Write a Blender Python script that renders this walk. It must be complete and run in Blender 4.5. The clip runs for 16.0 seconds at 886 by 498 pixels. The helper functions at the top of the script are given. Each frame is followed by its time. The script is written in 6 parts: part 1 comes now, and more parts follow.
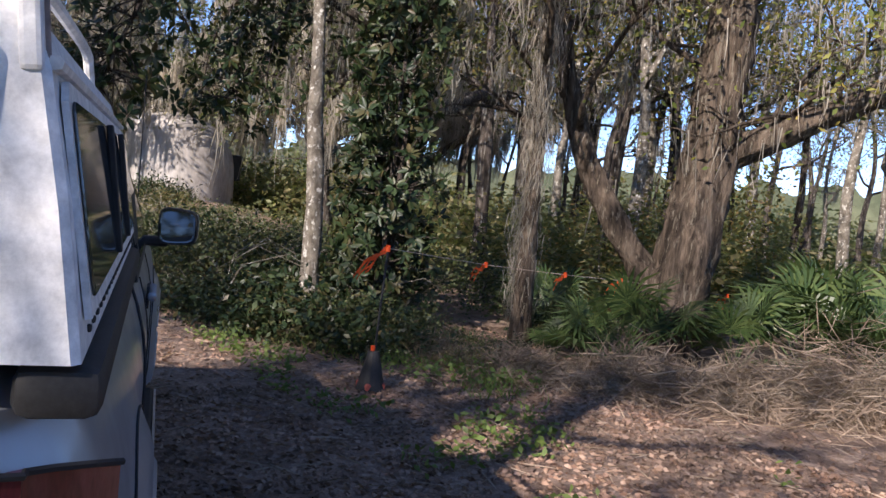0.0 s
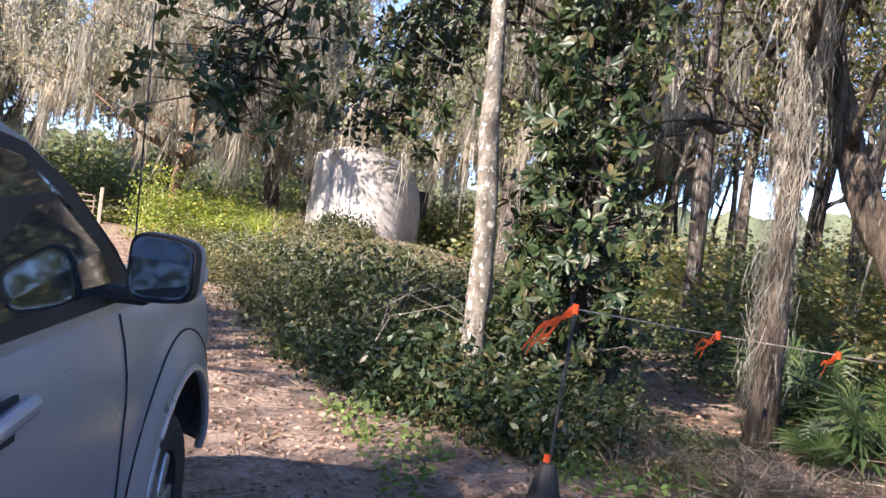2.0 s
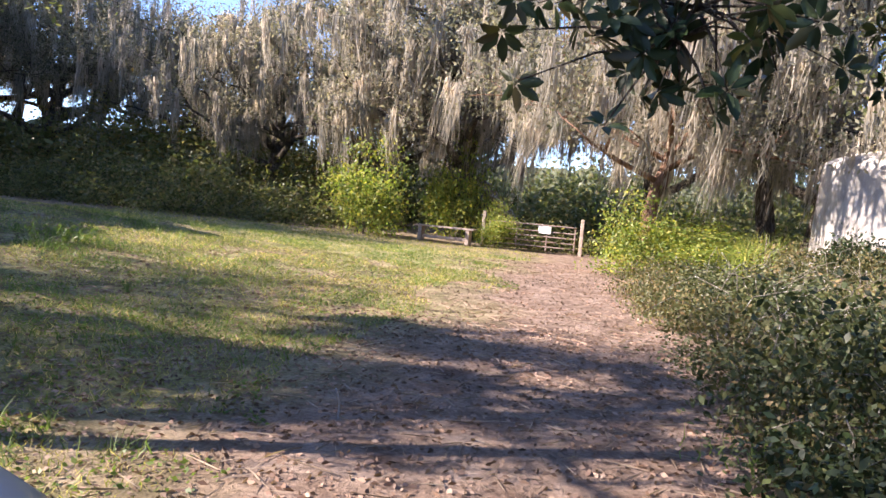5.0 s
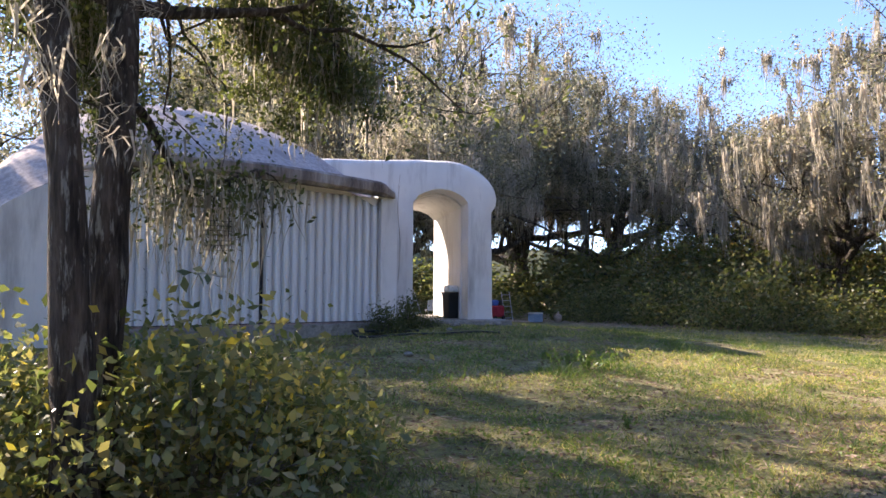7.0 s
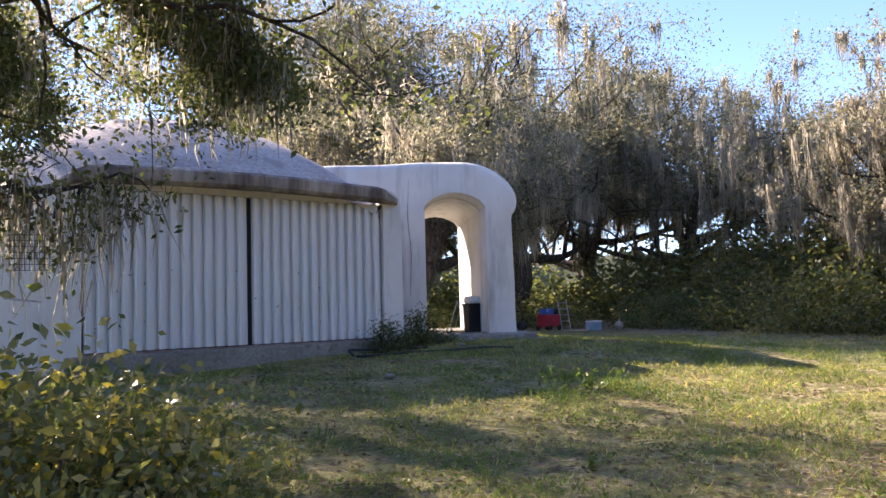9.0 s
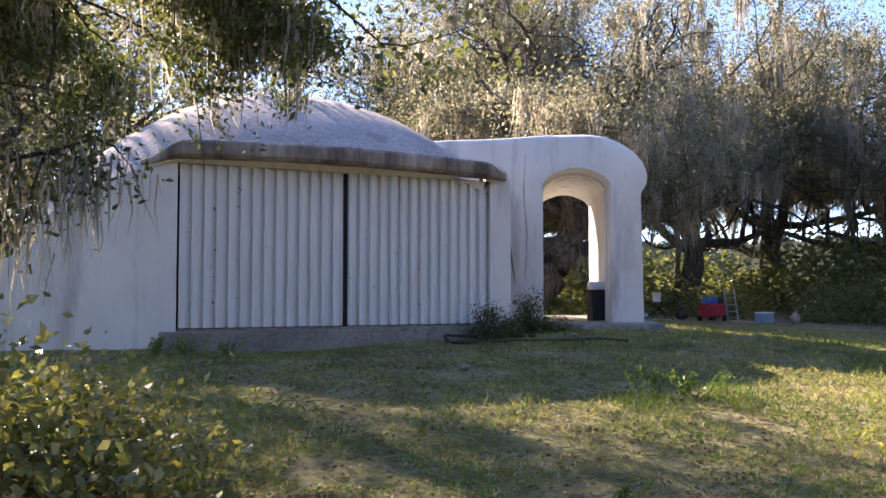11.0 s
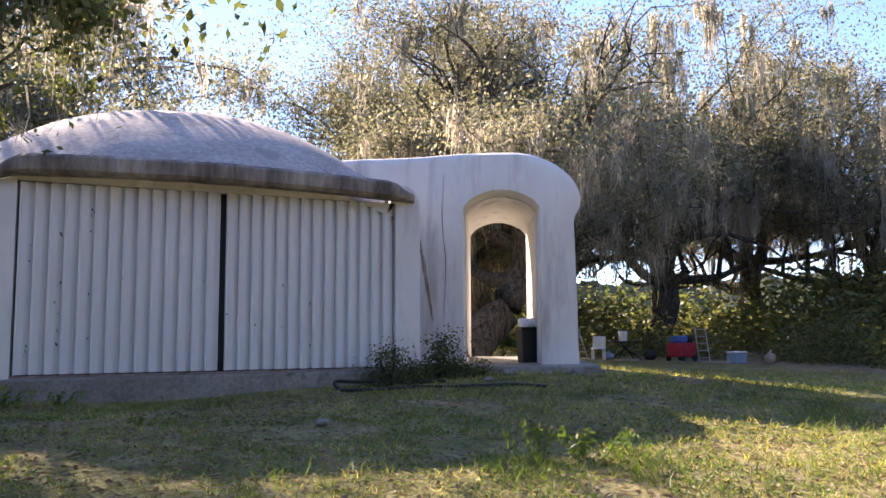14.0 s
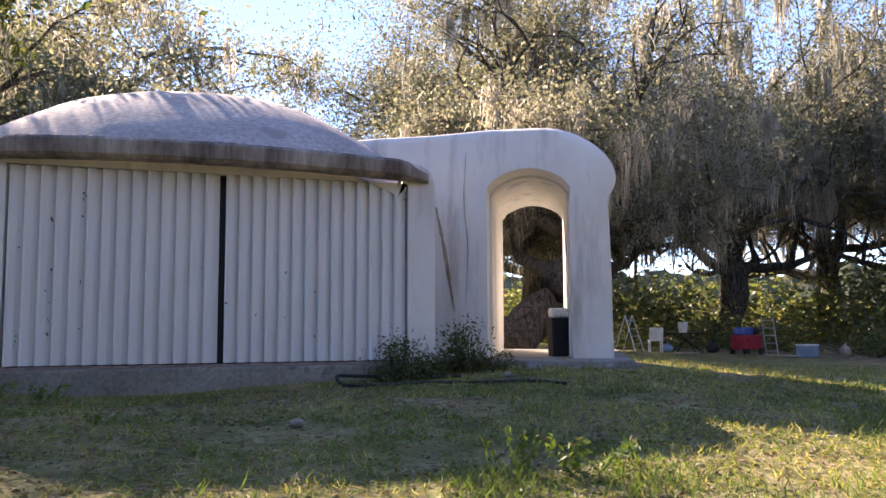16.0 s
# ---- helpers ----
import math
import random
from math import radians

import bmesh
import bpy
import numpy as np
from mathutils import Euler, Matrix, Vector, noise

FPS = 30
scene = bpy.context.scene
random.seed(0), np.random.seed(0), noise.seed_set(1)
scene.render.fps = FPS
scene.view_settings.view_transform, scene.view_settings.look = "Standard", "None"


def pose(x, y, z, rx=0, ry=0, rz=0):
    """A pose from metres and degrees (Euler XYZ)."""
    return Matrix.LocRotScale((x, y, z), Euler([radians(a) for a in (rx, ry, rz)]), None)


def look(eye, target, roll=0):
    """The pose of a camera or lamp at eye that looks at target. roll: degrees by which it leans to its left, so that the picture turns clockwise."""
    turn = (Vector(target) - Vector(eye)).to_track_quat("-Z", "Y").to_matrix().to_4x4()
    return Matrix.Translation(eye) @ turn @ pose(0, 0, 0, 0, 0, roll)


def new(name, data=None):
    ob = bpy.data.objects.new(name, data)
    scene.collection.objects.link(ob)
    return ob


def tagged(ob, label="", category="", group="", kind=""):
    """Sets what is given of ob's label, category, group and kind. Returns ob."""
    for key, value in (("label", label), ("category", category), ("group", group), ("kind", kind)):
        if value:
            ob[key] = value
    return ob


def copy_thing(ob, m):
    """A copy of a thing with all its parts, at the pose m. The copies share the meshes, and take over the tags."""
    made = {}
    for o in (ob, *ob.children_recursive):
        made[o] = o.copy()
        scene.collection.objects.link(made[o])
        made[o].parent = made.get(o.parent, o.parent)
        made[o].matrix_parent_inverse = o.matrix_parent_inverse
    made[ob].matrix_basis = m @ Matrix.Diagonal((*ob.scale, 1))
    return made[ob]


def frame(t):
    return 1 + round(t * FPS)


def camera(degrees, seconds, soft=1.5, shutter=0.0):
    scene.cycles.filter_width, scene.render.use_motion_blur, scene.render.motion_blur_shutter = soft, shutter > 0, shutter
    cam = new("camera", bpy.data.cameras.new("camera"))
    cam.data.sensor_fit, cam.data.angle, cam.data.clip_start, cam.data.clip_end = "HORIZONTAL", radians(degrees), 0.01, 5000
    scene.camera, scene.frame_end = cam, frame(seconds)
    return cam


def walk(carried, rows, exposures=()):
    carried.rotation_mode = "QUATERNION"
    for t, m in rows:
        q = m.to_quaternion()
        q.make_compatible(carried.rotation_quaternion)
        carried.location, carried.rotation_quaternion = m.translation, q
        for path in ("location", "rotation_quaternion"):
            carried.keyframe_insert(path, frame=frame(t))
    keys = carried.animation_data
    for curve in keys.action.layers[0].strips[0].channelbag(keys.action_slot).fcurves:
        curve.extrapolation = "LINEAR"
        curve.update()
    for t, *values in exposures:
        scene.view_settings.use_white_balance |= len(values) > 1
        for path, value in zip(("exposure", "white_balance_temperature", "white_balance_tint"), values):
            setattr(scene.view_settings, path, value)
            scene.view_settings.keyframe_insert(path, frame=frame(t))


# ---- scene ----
cam = camera(59.0, 16.0)
PATH = [
    (0, (-13.122, -12.105, 0.87), (-11.338, -13.468, 0.73), 6),
    (0.5, (-12.71, -12.487, 0.863), (-10.938, -13.868, 0.731), 6.9),
    (1, (-12.251, -12.86, 0.849), (-10.357, -14.07, 0.743), 8),
    (1.5, (-11.774, -13.115, 0.856), (-9.849, -14.276, 0.752), 8),
    (2, (-11.265, -13.363, 0.818), (-9.195, -14.239, 0.735), 7.4),
    (2.5, (-10.758, -13.511, 0.789), (-8.647, -14.281, 0.679), 5.5),
    (3, (-10.254, -13.688, 0.774), (-8.101, -14.33, 0.658), 5.1),
    (3.5, (-9.742, -13.842, 0.762), (-7.552, -14.341, 0.649), 5.1),
    (4, (-9.224, -14.014, 0.734), (-7.018, -14.446, 0.63), 6.3),
    (4.5, (-8.622, -14.157, 0.728), (-6.378, -14.11, 0.585), 6.2),
    (5, (-8.055, -14.157, 0.726), (-5.862, -13.677, 0.579), 5.1),
    (5.2, (-7.846, -14.174, 0.703), (-5.718, -13.449, 0.585), 4.2),
    (7.3, (-6.026, -13.871, 0.759), (-4.7, -12.057, 0.871), 0),
    (7.5, (-5.831, -13.836, 0.77), (-4.504, -12.023, 0.885), -0.5),
    (8, (-5.299, -13.823, 0.8), (-4.041, -11.961, 0.914), -0.4),
    (8.5, (-4.753, -13.708, 0.803), (-3.597, -11.781, 0.92), -1.3),
    (9, (-4.23, -13.686, 0.775), (-3.071, -11.762, 0.91), -1.5),
    (9.5, (-3.65, -13.595, 0.775), (-2.498, -11.667, 0.915), -0.6),
    (10, (-3.237, -13.522, 0.819), (-2.33, -11.466, 0.924), 1.3),
    (12.5, (-1.459, -12.639, 0.716), (-0.845, -10.477, 0.821), -0.4),
    (13, (-1.19, -12.381, 0.743), (-0.503, -10.244, 0.903), -0.6),
    (13.5, (-0.827, -12.197, 0.714), (-0.125, -10.07, 0.919), -0.3),
    (14, (-0.509, -11.986, 0.711), (0.192, -9.857, 0.917), -0.3),
    (14.5, (-0.244, -11.771, 0.741), (0.458, -9.645, 0.961), -0.6),
    (15, (0.057, -11.635, 0.721), (0.741, -9.503, 0.942), -0.9),
    (15.5, (0.33, -11.484, 0.728), (0.861, -9.306, 0.926), -0.2),
    (16, (0.556, -11.269, 0.702), (1.062, -9.084, 0.881), -0.2),
]
walk(cam, [(t, look(e, g, r)) for t, e, g, r in PATH], exposures=((0, 0.95, 6500, 20), (0.5, 1.5, 6500, 20), (1, 1.85, 6500, 20), (2, 2.05, 6550, 20), (3, 2.02, 6600, 21), (4, 1.82, 6650, 22), (5, 1.88, 6750, 23), (8, 1.87, 7150, 22), (12.5, 1.98, 7400, 23), (16, 1.92, 7600, 24)))

# ---- daylight ----
SUN_TO = Vector((-0.4, 1.0, 0.68)).normalized()
world = bpy.data.worlds.new("sky")
scene.world = world
world.use_nodes = True
wn = world.node_tree.nodes
wl = world.node_tree.links
sky = wn.new("ShaderNodeTexSky")
sky.sky_type = "NISHITA"
sky.sun_disc = False
sky.sun_elevation = math.asin(SUN_TO.z)
sky.sun_rotation = math.atan2(SUN_TO.x, SUN_TO.y)
sky.air_density, sky.dust_density, sky.ozone_density = 0.75, 0.0, 5.0
sky.altitude = 1800.0
wl.new(sky.outputs[0], wn["Background"].inputs[0])
wn["Background"].inputs[1].default_value = 0.15
sun = new("sun", bpy.data.lights.new("sun", "SUN"))
sun.data.energy, sun.data.angle, sun.data.color = 5.0, radians(0.6), (1.0, 0.93, 0.82)
sun.matrix_world = look(SUN_TO * 60, (0, 0, 0))

# ---- material helpers ----
def shade(name, base, rough=0.8, metal=0.0, spec=0.5):
    m = bpy.data.materials.new(name)
    m.use_nodes = True
    b = m.node_tree.nodes["Principled BSDF"]
    b.inputs["Base Color"].default_value = (*base, 1)
    b.inputs["Roughness"].default_value = rough
    b.inputs["Metallic"].default_value = metal
    b.inputs["Specular IOR Level"].default_value = spec
    return m, m.node_tree.nodes, m.node_tree.links, b


def noisy(nodes, links, scale, detail=6, rough=0.6, stretch=(1, 1, 1), coord="Object"):
    tc = nodes.new("ShaderNodeTexCoord")
    mp = nodes.new("ShaderNodeMapping")
    mp.inputs["Scale"].default_value = stretch
    n = nodes.new("ShaderNodeTexNoise")
    n.inputs["Scale"].default_value, n.inputs["Detail"].default_value, n.inputs["Roughness"].default_value = scale, detail, rough
    links.new(tc.outputs[coord], mp.inputs[0])
    links.new(mp.outputs[0], n.inputs["Vector"])
    return n


def ramp(nodes, links, src, stops):
    r = nodes.new("ShaderNodeValToRGB")
    while len(r.color_ramp.elements) < len(stops):
        r.color_ramp.elements.new(0.5)
    for e, (p, c) in zip(r.color_ramp.elements, stops):
        e.position, e.color = p, (*c, 1)
    links.new(src, r.inputs[0])
    return r


def mixed(nodes, links, fac, a, b, mode="MIX"):
    m = nodes.new("ShaderNodeMix")
    m.data_type, m.blend_type = "RGBA", mode
    if isinstance(fac, float):
        m.inputs[0].default_value = fac
    else:
        links.new(fac, m.inputs[0])
    for s, v in ((m.inputs[6], a), (m.inputs[7], b)):
        if isinstance(v, tuple):
            s.default_value = (*v, 1)
        else:
            links.new(v, s)
    return m.outputs[2]


def bumped(nodes, links, bsdf, src, strength=0.4, dist=0.02):
    b = nodes.new("ShaderNodeBump")
    b.inputs["Strength"].default_value, b.inputs["Distance"].default_value = strength, dist
    links.new(src, b.inputs["Height"])
    links.new(b.outputs[0], bsdf.inputs["Normal"])


def mottled(name, c1, c2, scale, rough=0.85, bump=0.3, dist=0.01, fine=None, stretch=(1, 1, 1), spec=0.4, c3=None, metal=0.0):
    """Two colours mottled at a large and a small scale, with relief."""
    m, n, l, b = shade(name, c1, rough, metal, spec)
    big = noisy(n, l, scale, 4, 0.6, stretch)
    small = noisy(n, l, fine or scale * 9, 5, 0.7, stretch)
    r1 = ramp(n, l, big.outputs[0], ((0.35, c1), (0.65, c2)))
    r2 = ramp(n, l, small.outputs[0], ((0.3, (0.55, 0.55, 0.55)), (0.7, (1.3, 1.3, 1.3))))
    col = mixed(n, l, 0.8, r1.outputs[0], r2.outputs[0], "MULTIPLY")
    if c3:
        spots = noisy(n, l, scale * 2.3, 5, 0.65, stretch)
        f = ramp(n, l, spots.outputs[0], ((0.56, (0, 0, 0)), (0.64, (1, 1, 1))))
        col = mixed(n, l, f.outputs[0], col, c3)
    l.new(col, b.inputs["Base Color"])
    bumped(n, l, b, small.outputs[0], bump, dist)
    return m


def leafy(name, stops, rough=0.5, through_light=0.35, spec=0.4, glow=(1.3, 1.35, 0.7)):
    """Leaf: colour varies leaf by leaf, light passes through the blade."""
    m, n, l, b = shade(name, stops[0], rough, 0, spec)
    g = n.new("ShaderNodeNewGeometry")
    k = len(stops) - 1
    r = ramp(n, l, g.outputs["Random Per Island"], [(i / k, c) for i, c in enumerate(stops)])
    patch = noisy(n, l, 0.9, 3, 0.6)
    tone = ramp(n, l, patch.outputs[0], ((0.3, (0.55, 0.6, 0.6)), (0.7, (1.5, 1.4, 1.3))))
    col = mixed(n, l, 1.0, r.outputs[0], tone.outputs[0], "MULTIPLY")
    l.new(col, b.inputs["Base Color"])
    t = n.new("ShaderNodeBsdfTranslucent")
    warm = mixed(n, l, 1.0, col, glow, "MULTIPLY")
    l.new(warm, t.inputs[0])
    mx = n.new("ShaderNodeMixShader")
    mx.inputs[0].default_value = through_light
    l.new(b.outputs[0], mx.inputs[1])
    l.new(t.outputs[0], mx.inputs[2])
    l.new(mx.outputs[0], n["Material Output"].inputs[0])
    return m


# ---- mesh helpers ----
def part(name, bm, material, parent=None, label="", smooth=False):
    me = bpy.data.meshes.new(name)
    if smooth:
        for e in bm.edges:
            e.smooth = not (len(e.link_faces) == 2 and e.calc_face_angle(0) > 0.62)
    bm.to_mesh(me)
    bm.free()
    me.materials.append(material)
    if smooth:
        me.polygons.foreach_set("use_smooth", [True] * len(me.polygons))
    ob = new(name, me)
    if parent:
        ob.parent = parent
    if label:
        tagged(ob, label)
    return ob


LOOSE = ("crown", "hanging_moss", "foliage", "stem_tangle", "twig_leaves", "leaf_whorls", "strand_mat", "dry_stems", "weed_leaves", "weed_stems", "flower_heads", "branchwork", "twig_tangle")


def sheet(name, verts, faces, material, parent=None, label="", smooth=False):
    me = bpy.data.meshes.new(name)
    if isinstance(faces, np.ndarray):
        nv, nf, k = len(verts), len(faces), faces.shape[1]
        me.vertices.add(nv)
        me.vertices.foreach_set("co", np.asarray(verts, dtype=np.float32).ravel())
        me.loops.add(nf * k)
        me.loops.foreach_set("vertex_index", faces.astype(np.int32).ravel())
        me.polygons.add(nf)
        me.polygons.foreach_set("loop_start", np.arange(0, nf * k, k, dtype=np.int32))
        me.update(calc_edges=True)
        me.validate()
    else:
        me.from_pydata([tuple(v) for v in verts], [], faces)
    me.materials.append(material)
    if smooth:
        me.shade_smooth()
    ob = new(name, me)
    if parent:
        ob.parent = parent
    if label:
        tagged(ob, label)
    if name in LOOSE:
        tagged(ob, kind="stuff")
    return ob


def thing(name, place, label, category, group="", rz=0.0, kind=""):
    e = new(name)
    e.matrix_world = pose(*place, 0, 0, rz)
    return tagged(e, label, category, group, kind)


def box(bm, size, at, turn=(0, 0, 0), bevel=0.0):
    r = bmesh.ops.create_cube(bm, size=1)
    vs = r["verts"]
    bmesh.ops.scale(bm, vec=size, verts=vs)
    if bevel:
        es = list({e for v in vs for e in v.link_edges})
        o = bmesh.ops.bevel(bm, geom=es, offset=bevel, segments=2, affect="EDGES", profile=0.5)
        vs = list({v for f in o["faces"] for v in f.verts} | {v for v in vs if v.is_valid})
    bmesh.ops.transform(bm, matrix=pose(*at, *turn), verts=vs)
    return vs


def boxed(size, at, turn=(0, 0, 0), bevel=0.0):
    bm = bmesh.new()
    box(bm, size, at, turn, bevel)
    return bm


def tube_data(points, radii, sides=8, wobble=0.0, seed=0.0):
    """Vertices and quads of a tapered tube along points."""
    P = [Vector(p) for p in points]
    vs, fs = [], []
    up = Vector((0.31, 0.2, 0.93))
    n = len(P)
    for i, p in enumerate(P):
        d = (P[min(i + 1, n - 1)] - P[max(i - 1, 0)]).normalized()
        a = d.cross(up if abs(d.dot(up)) < 0.9 else Vector((1, 0, 0))).normalized()
        b = d.cross(a)
        for k in range(sides):
            w = 2 * math.pi * k / sides
            r = radii[i]
            if wobble:
                r *= 1 + wobble * noise.noise(Vector((math.cos(w) * 1.3 + seed, math.sin(w) * 1.3, i * 0.55 + seed))) + wobble * 0.4 * noise.noise(Vector((math.cos(w) * 5 + seed, math.sin(w) * 5, i * 0.35)))
            vs.append(p + a * (r * math.cos(w)) + b * (r * math.sin(w)))
    for i in range(n - 1):
        for k in range(sides):
            k2 = (k + 1) % sides
            fs.append((i * sides + k, i * sides + k2, (i + 1) * sides + k2, (i + 1) * sides + k))
    fs.append(tuple(range(sides))[::-1])
    fs.append(tuple((n - 1) * sides + k for k in range(sides)))
    return vs, fs


def add_tube(acc, points, radii, sides=8, wobble=0.0, seed=0.0):
    vs, fs = tube_data(points, radii, sides, wobble, seed)
    o = len(acc[0])
    acc[0].extend(vs)
    acc[1].extend(tuple(i + o for i in f) for f in fs)


def smooth_path(points, n):
    """n points on a Catmull-Rom curve through points."""
    P = [Vector(p) for p in points]
    P = [P[0] * 2 - P[1]] + P + [P[-1] * 2 - P[-2]]
    out = []
    m = len(P) - 3
    for i in range(n):
        u = i / (n - 1) * m
        k = min(int(u), m - 1)
        t = u - k
        a, b, c, d = P[k:k + 4]
        out.append(0.5 * (2 * b + (c - a) * t + (2 * a - 5 * b + 4 * c - d) * t * t + (3 * b - a - 3 * c + d) * t ** 3))
    return out


def smoothstep(a, b, x):
    t = min(1.0, max(0.0, (x - a) / (b - a)))
    return t * t * (3 - 2 * t)


def ground_z(x, y):
    """Height of the ground: level track, a rise to the garage and a mound under the tank."""
    z = -0.86
    z += 0.62 * smoothstep(-10.5, -1.0, y) * (1 - 0.75 * smoothstep(5.0, 15.0, x)) * (1 - 0.5 * smoothstep(-7.0, -14.0, x))
    z += 0.17 * math.exp(-((x - 5.0) ** 2 + (y - 1.5) ** 2) / 6.0)
    z -= 0.13 * math.exp(-((x + 1.2) ** 2 / 10.0 + (y + 0.9) ** 2 / 4.0))
    z -= 0.25 * smoothstep(12, 24, x)
    z += 0.95 * math.exp(-((x - 11.0) ** 2 / 22.0 + (y + 20.5) ** 2 / 16.0))
    z += 0.28 * math.exp(-((x - 1.0) ** 2 / 30.0 + (y + 18.5) ** 2 / 5.0))
    return z


def rough_z(x, y):
    return ground_z(x, y) + 0.05 * noise.noise(Vector((x * 0.5, y * 0.5, 0))) + 0.02 * noise.noise(Vector((x * 2.1, y * 2.1, 3)))

# ---- materials ----
def make_bark(name, c1, c2, c3=None, grain=9.0):
    return mottled(name, tuple(v * 0.65 for v in c1), tuple(min(0.75, v * 1.35) for v in c2), 5.0, 0.92, 1.0, 0.08, grain * 2.2, (1.8, 1.8, 0.3), 0.2, c3)


BARK_OAK = make_bark("oak_bark", (0.06, 0.045, 0.034), (0.15, 0.115, 0.085), (0.24, 0.21, 0.16))
BARK_DARK = make_bark("dark_bark", (0.055, 0.045, 0.037), (0.11, 0.09, 0.075), (0.3, 0.29, 0.25))
BARK_RED = make_bark("reddish_bark", (0.19, 0.11, 0.07), (0.3, 0.18, 0.12))
BARK_LICHEN = mottled("lichen_bark", (0.13, 0.11, 0.085), (0.3, 0.27, 0.22), 7.0, 0.92, 1.0, 0.05, 30, (1, 1, 0.8), 0.2, (0.66, 0.64, 0.58))
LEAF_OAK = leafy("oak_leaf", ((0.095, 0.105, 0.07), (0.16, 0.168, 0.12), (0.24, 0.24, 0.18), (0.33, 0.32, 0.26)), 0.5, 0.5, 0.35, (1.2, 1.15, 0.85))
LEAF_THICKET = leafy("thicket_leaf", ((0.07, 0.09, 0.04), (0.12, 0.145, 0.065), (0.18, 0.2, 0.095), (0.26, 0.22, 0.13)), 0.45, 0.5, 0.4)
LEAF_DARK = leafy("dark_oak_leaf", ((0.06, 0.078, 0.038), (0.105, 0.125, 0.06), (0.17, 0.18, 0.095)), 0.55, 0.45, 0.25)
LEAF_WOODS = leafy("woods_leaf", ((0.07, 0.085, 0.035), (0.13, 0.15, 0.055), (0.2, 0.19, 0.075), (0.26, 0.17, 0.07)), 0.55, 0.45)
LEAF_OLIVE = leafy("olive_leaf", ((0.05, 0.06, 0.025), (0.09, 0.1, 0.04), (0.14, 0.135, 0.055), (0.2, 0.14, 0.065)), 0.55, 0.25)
# LEAF_WOODS made brighter and yellower: sunlight put into the leaf colour
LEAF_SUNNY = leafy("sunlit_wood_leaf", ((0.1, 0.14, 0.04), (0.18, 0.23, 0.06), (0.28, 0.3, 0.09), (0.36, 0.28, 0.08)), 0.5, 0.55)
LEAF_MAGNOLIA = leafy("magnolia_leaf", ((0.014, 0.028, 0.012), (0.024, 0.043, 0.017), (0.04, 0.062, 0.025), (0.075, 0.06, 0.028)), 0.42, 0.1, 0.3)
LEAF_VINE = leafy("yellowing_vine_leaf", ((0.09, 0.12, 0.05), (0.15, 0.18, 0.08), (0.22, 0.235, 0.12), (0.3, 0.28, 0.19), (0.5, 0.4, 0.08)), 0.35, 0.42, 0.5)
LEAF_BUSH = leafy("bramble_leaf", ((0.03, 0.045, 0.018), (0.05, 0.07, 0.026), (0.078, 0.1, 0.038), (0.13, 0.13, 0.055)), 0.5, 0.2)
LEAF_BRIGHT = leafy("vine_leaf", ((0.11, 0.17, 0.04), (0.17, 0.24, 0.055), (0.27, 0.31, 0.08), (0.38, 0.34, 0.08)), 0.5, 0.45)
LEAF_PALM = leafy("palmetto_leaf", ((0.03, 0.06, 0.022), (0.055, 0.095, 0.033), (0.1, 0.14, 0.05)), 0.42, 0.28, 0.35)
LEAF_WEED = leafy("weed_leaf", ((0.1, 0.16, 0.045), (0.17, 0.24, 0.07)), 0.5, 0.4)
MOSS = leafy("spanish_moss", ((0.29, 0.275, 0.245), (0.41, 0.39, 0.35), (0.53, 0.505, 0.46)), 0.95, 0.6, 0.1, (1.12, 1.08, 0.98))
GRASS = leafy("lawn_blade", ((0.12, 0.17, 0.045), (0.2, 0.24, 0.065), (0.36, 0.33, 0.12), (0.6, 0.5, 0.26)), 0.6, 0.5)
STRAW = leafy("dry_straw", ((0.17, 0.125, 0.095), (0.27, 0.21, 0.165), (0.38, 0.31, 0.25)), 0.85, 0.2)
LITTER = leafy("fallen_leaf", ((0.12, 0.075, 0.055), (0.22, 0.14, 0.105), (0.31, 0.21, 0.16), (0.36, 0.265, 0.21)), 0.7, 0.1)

STUCCO = None


def make_stucco():
    m, n, l, b = shade("painted_stucco", (0.66, 0.63, 0.58), 0.88, 0, 0.25)
    big = noisy(n, l, 0.7, 5, 0.6)
    stain = noisy(n, l, 2.2, 6, 0.65, (1.0, 1.0, 0.16))
    fine = noisy(n, l, 55, 4, 0.7)
    r1 = ramp(n, l, big.outputs[0], ((0.35, (0.70, 0.67, 0.63)), (0.65, (0.82, 0.79, 0.74))))
    f = ramp(n, l, stain.outputs[0], ((0.52, (0, 0, 0)), (0.72, (0.7, 0.7, 0.7))))
    col = mixed(n, l, f.outputs[0], r1.outputs[0], (0.34, 0.3, 0.27))
    l.new(col, b.inputs["Base Color"])
    rel = noisy(n, l, 6, 6, 0.7)
    bumped(n, l, b, rel.outputs[0], 0.35, 0.03)
    return m


STUCCO = make_stucco()
ROOF = mottled("weathered_roof_coat", (0.42, 0.36, 0.335), (0.53, 0.46, 0.43), 0.9, 0.9, 0.4, 0.02, 12, (1, 1, 1), 0.2, (0.35, 0.3, 0.28))


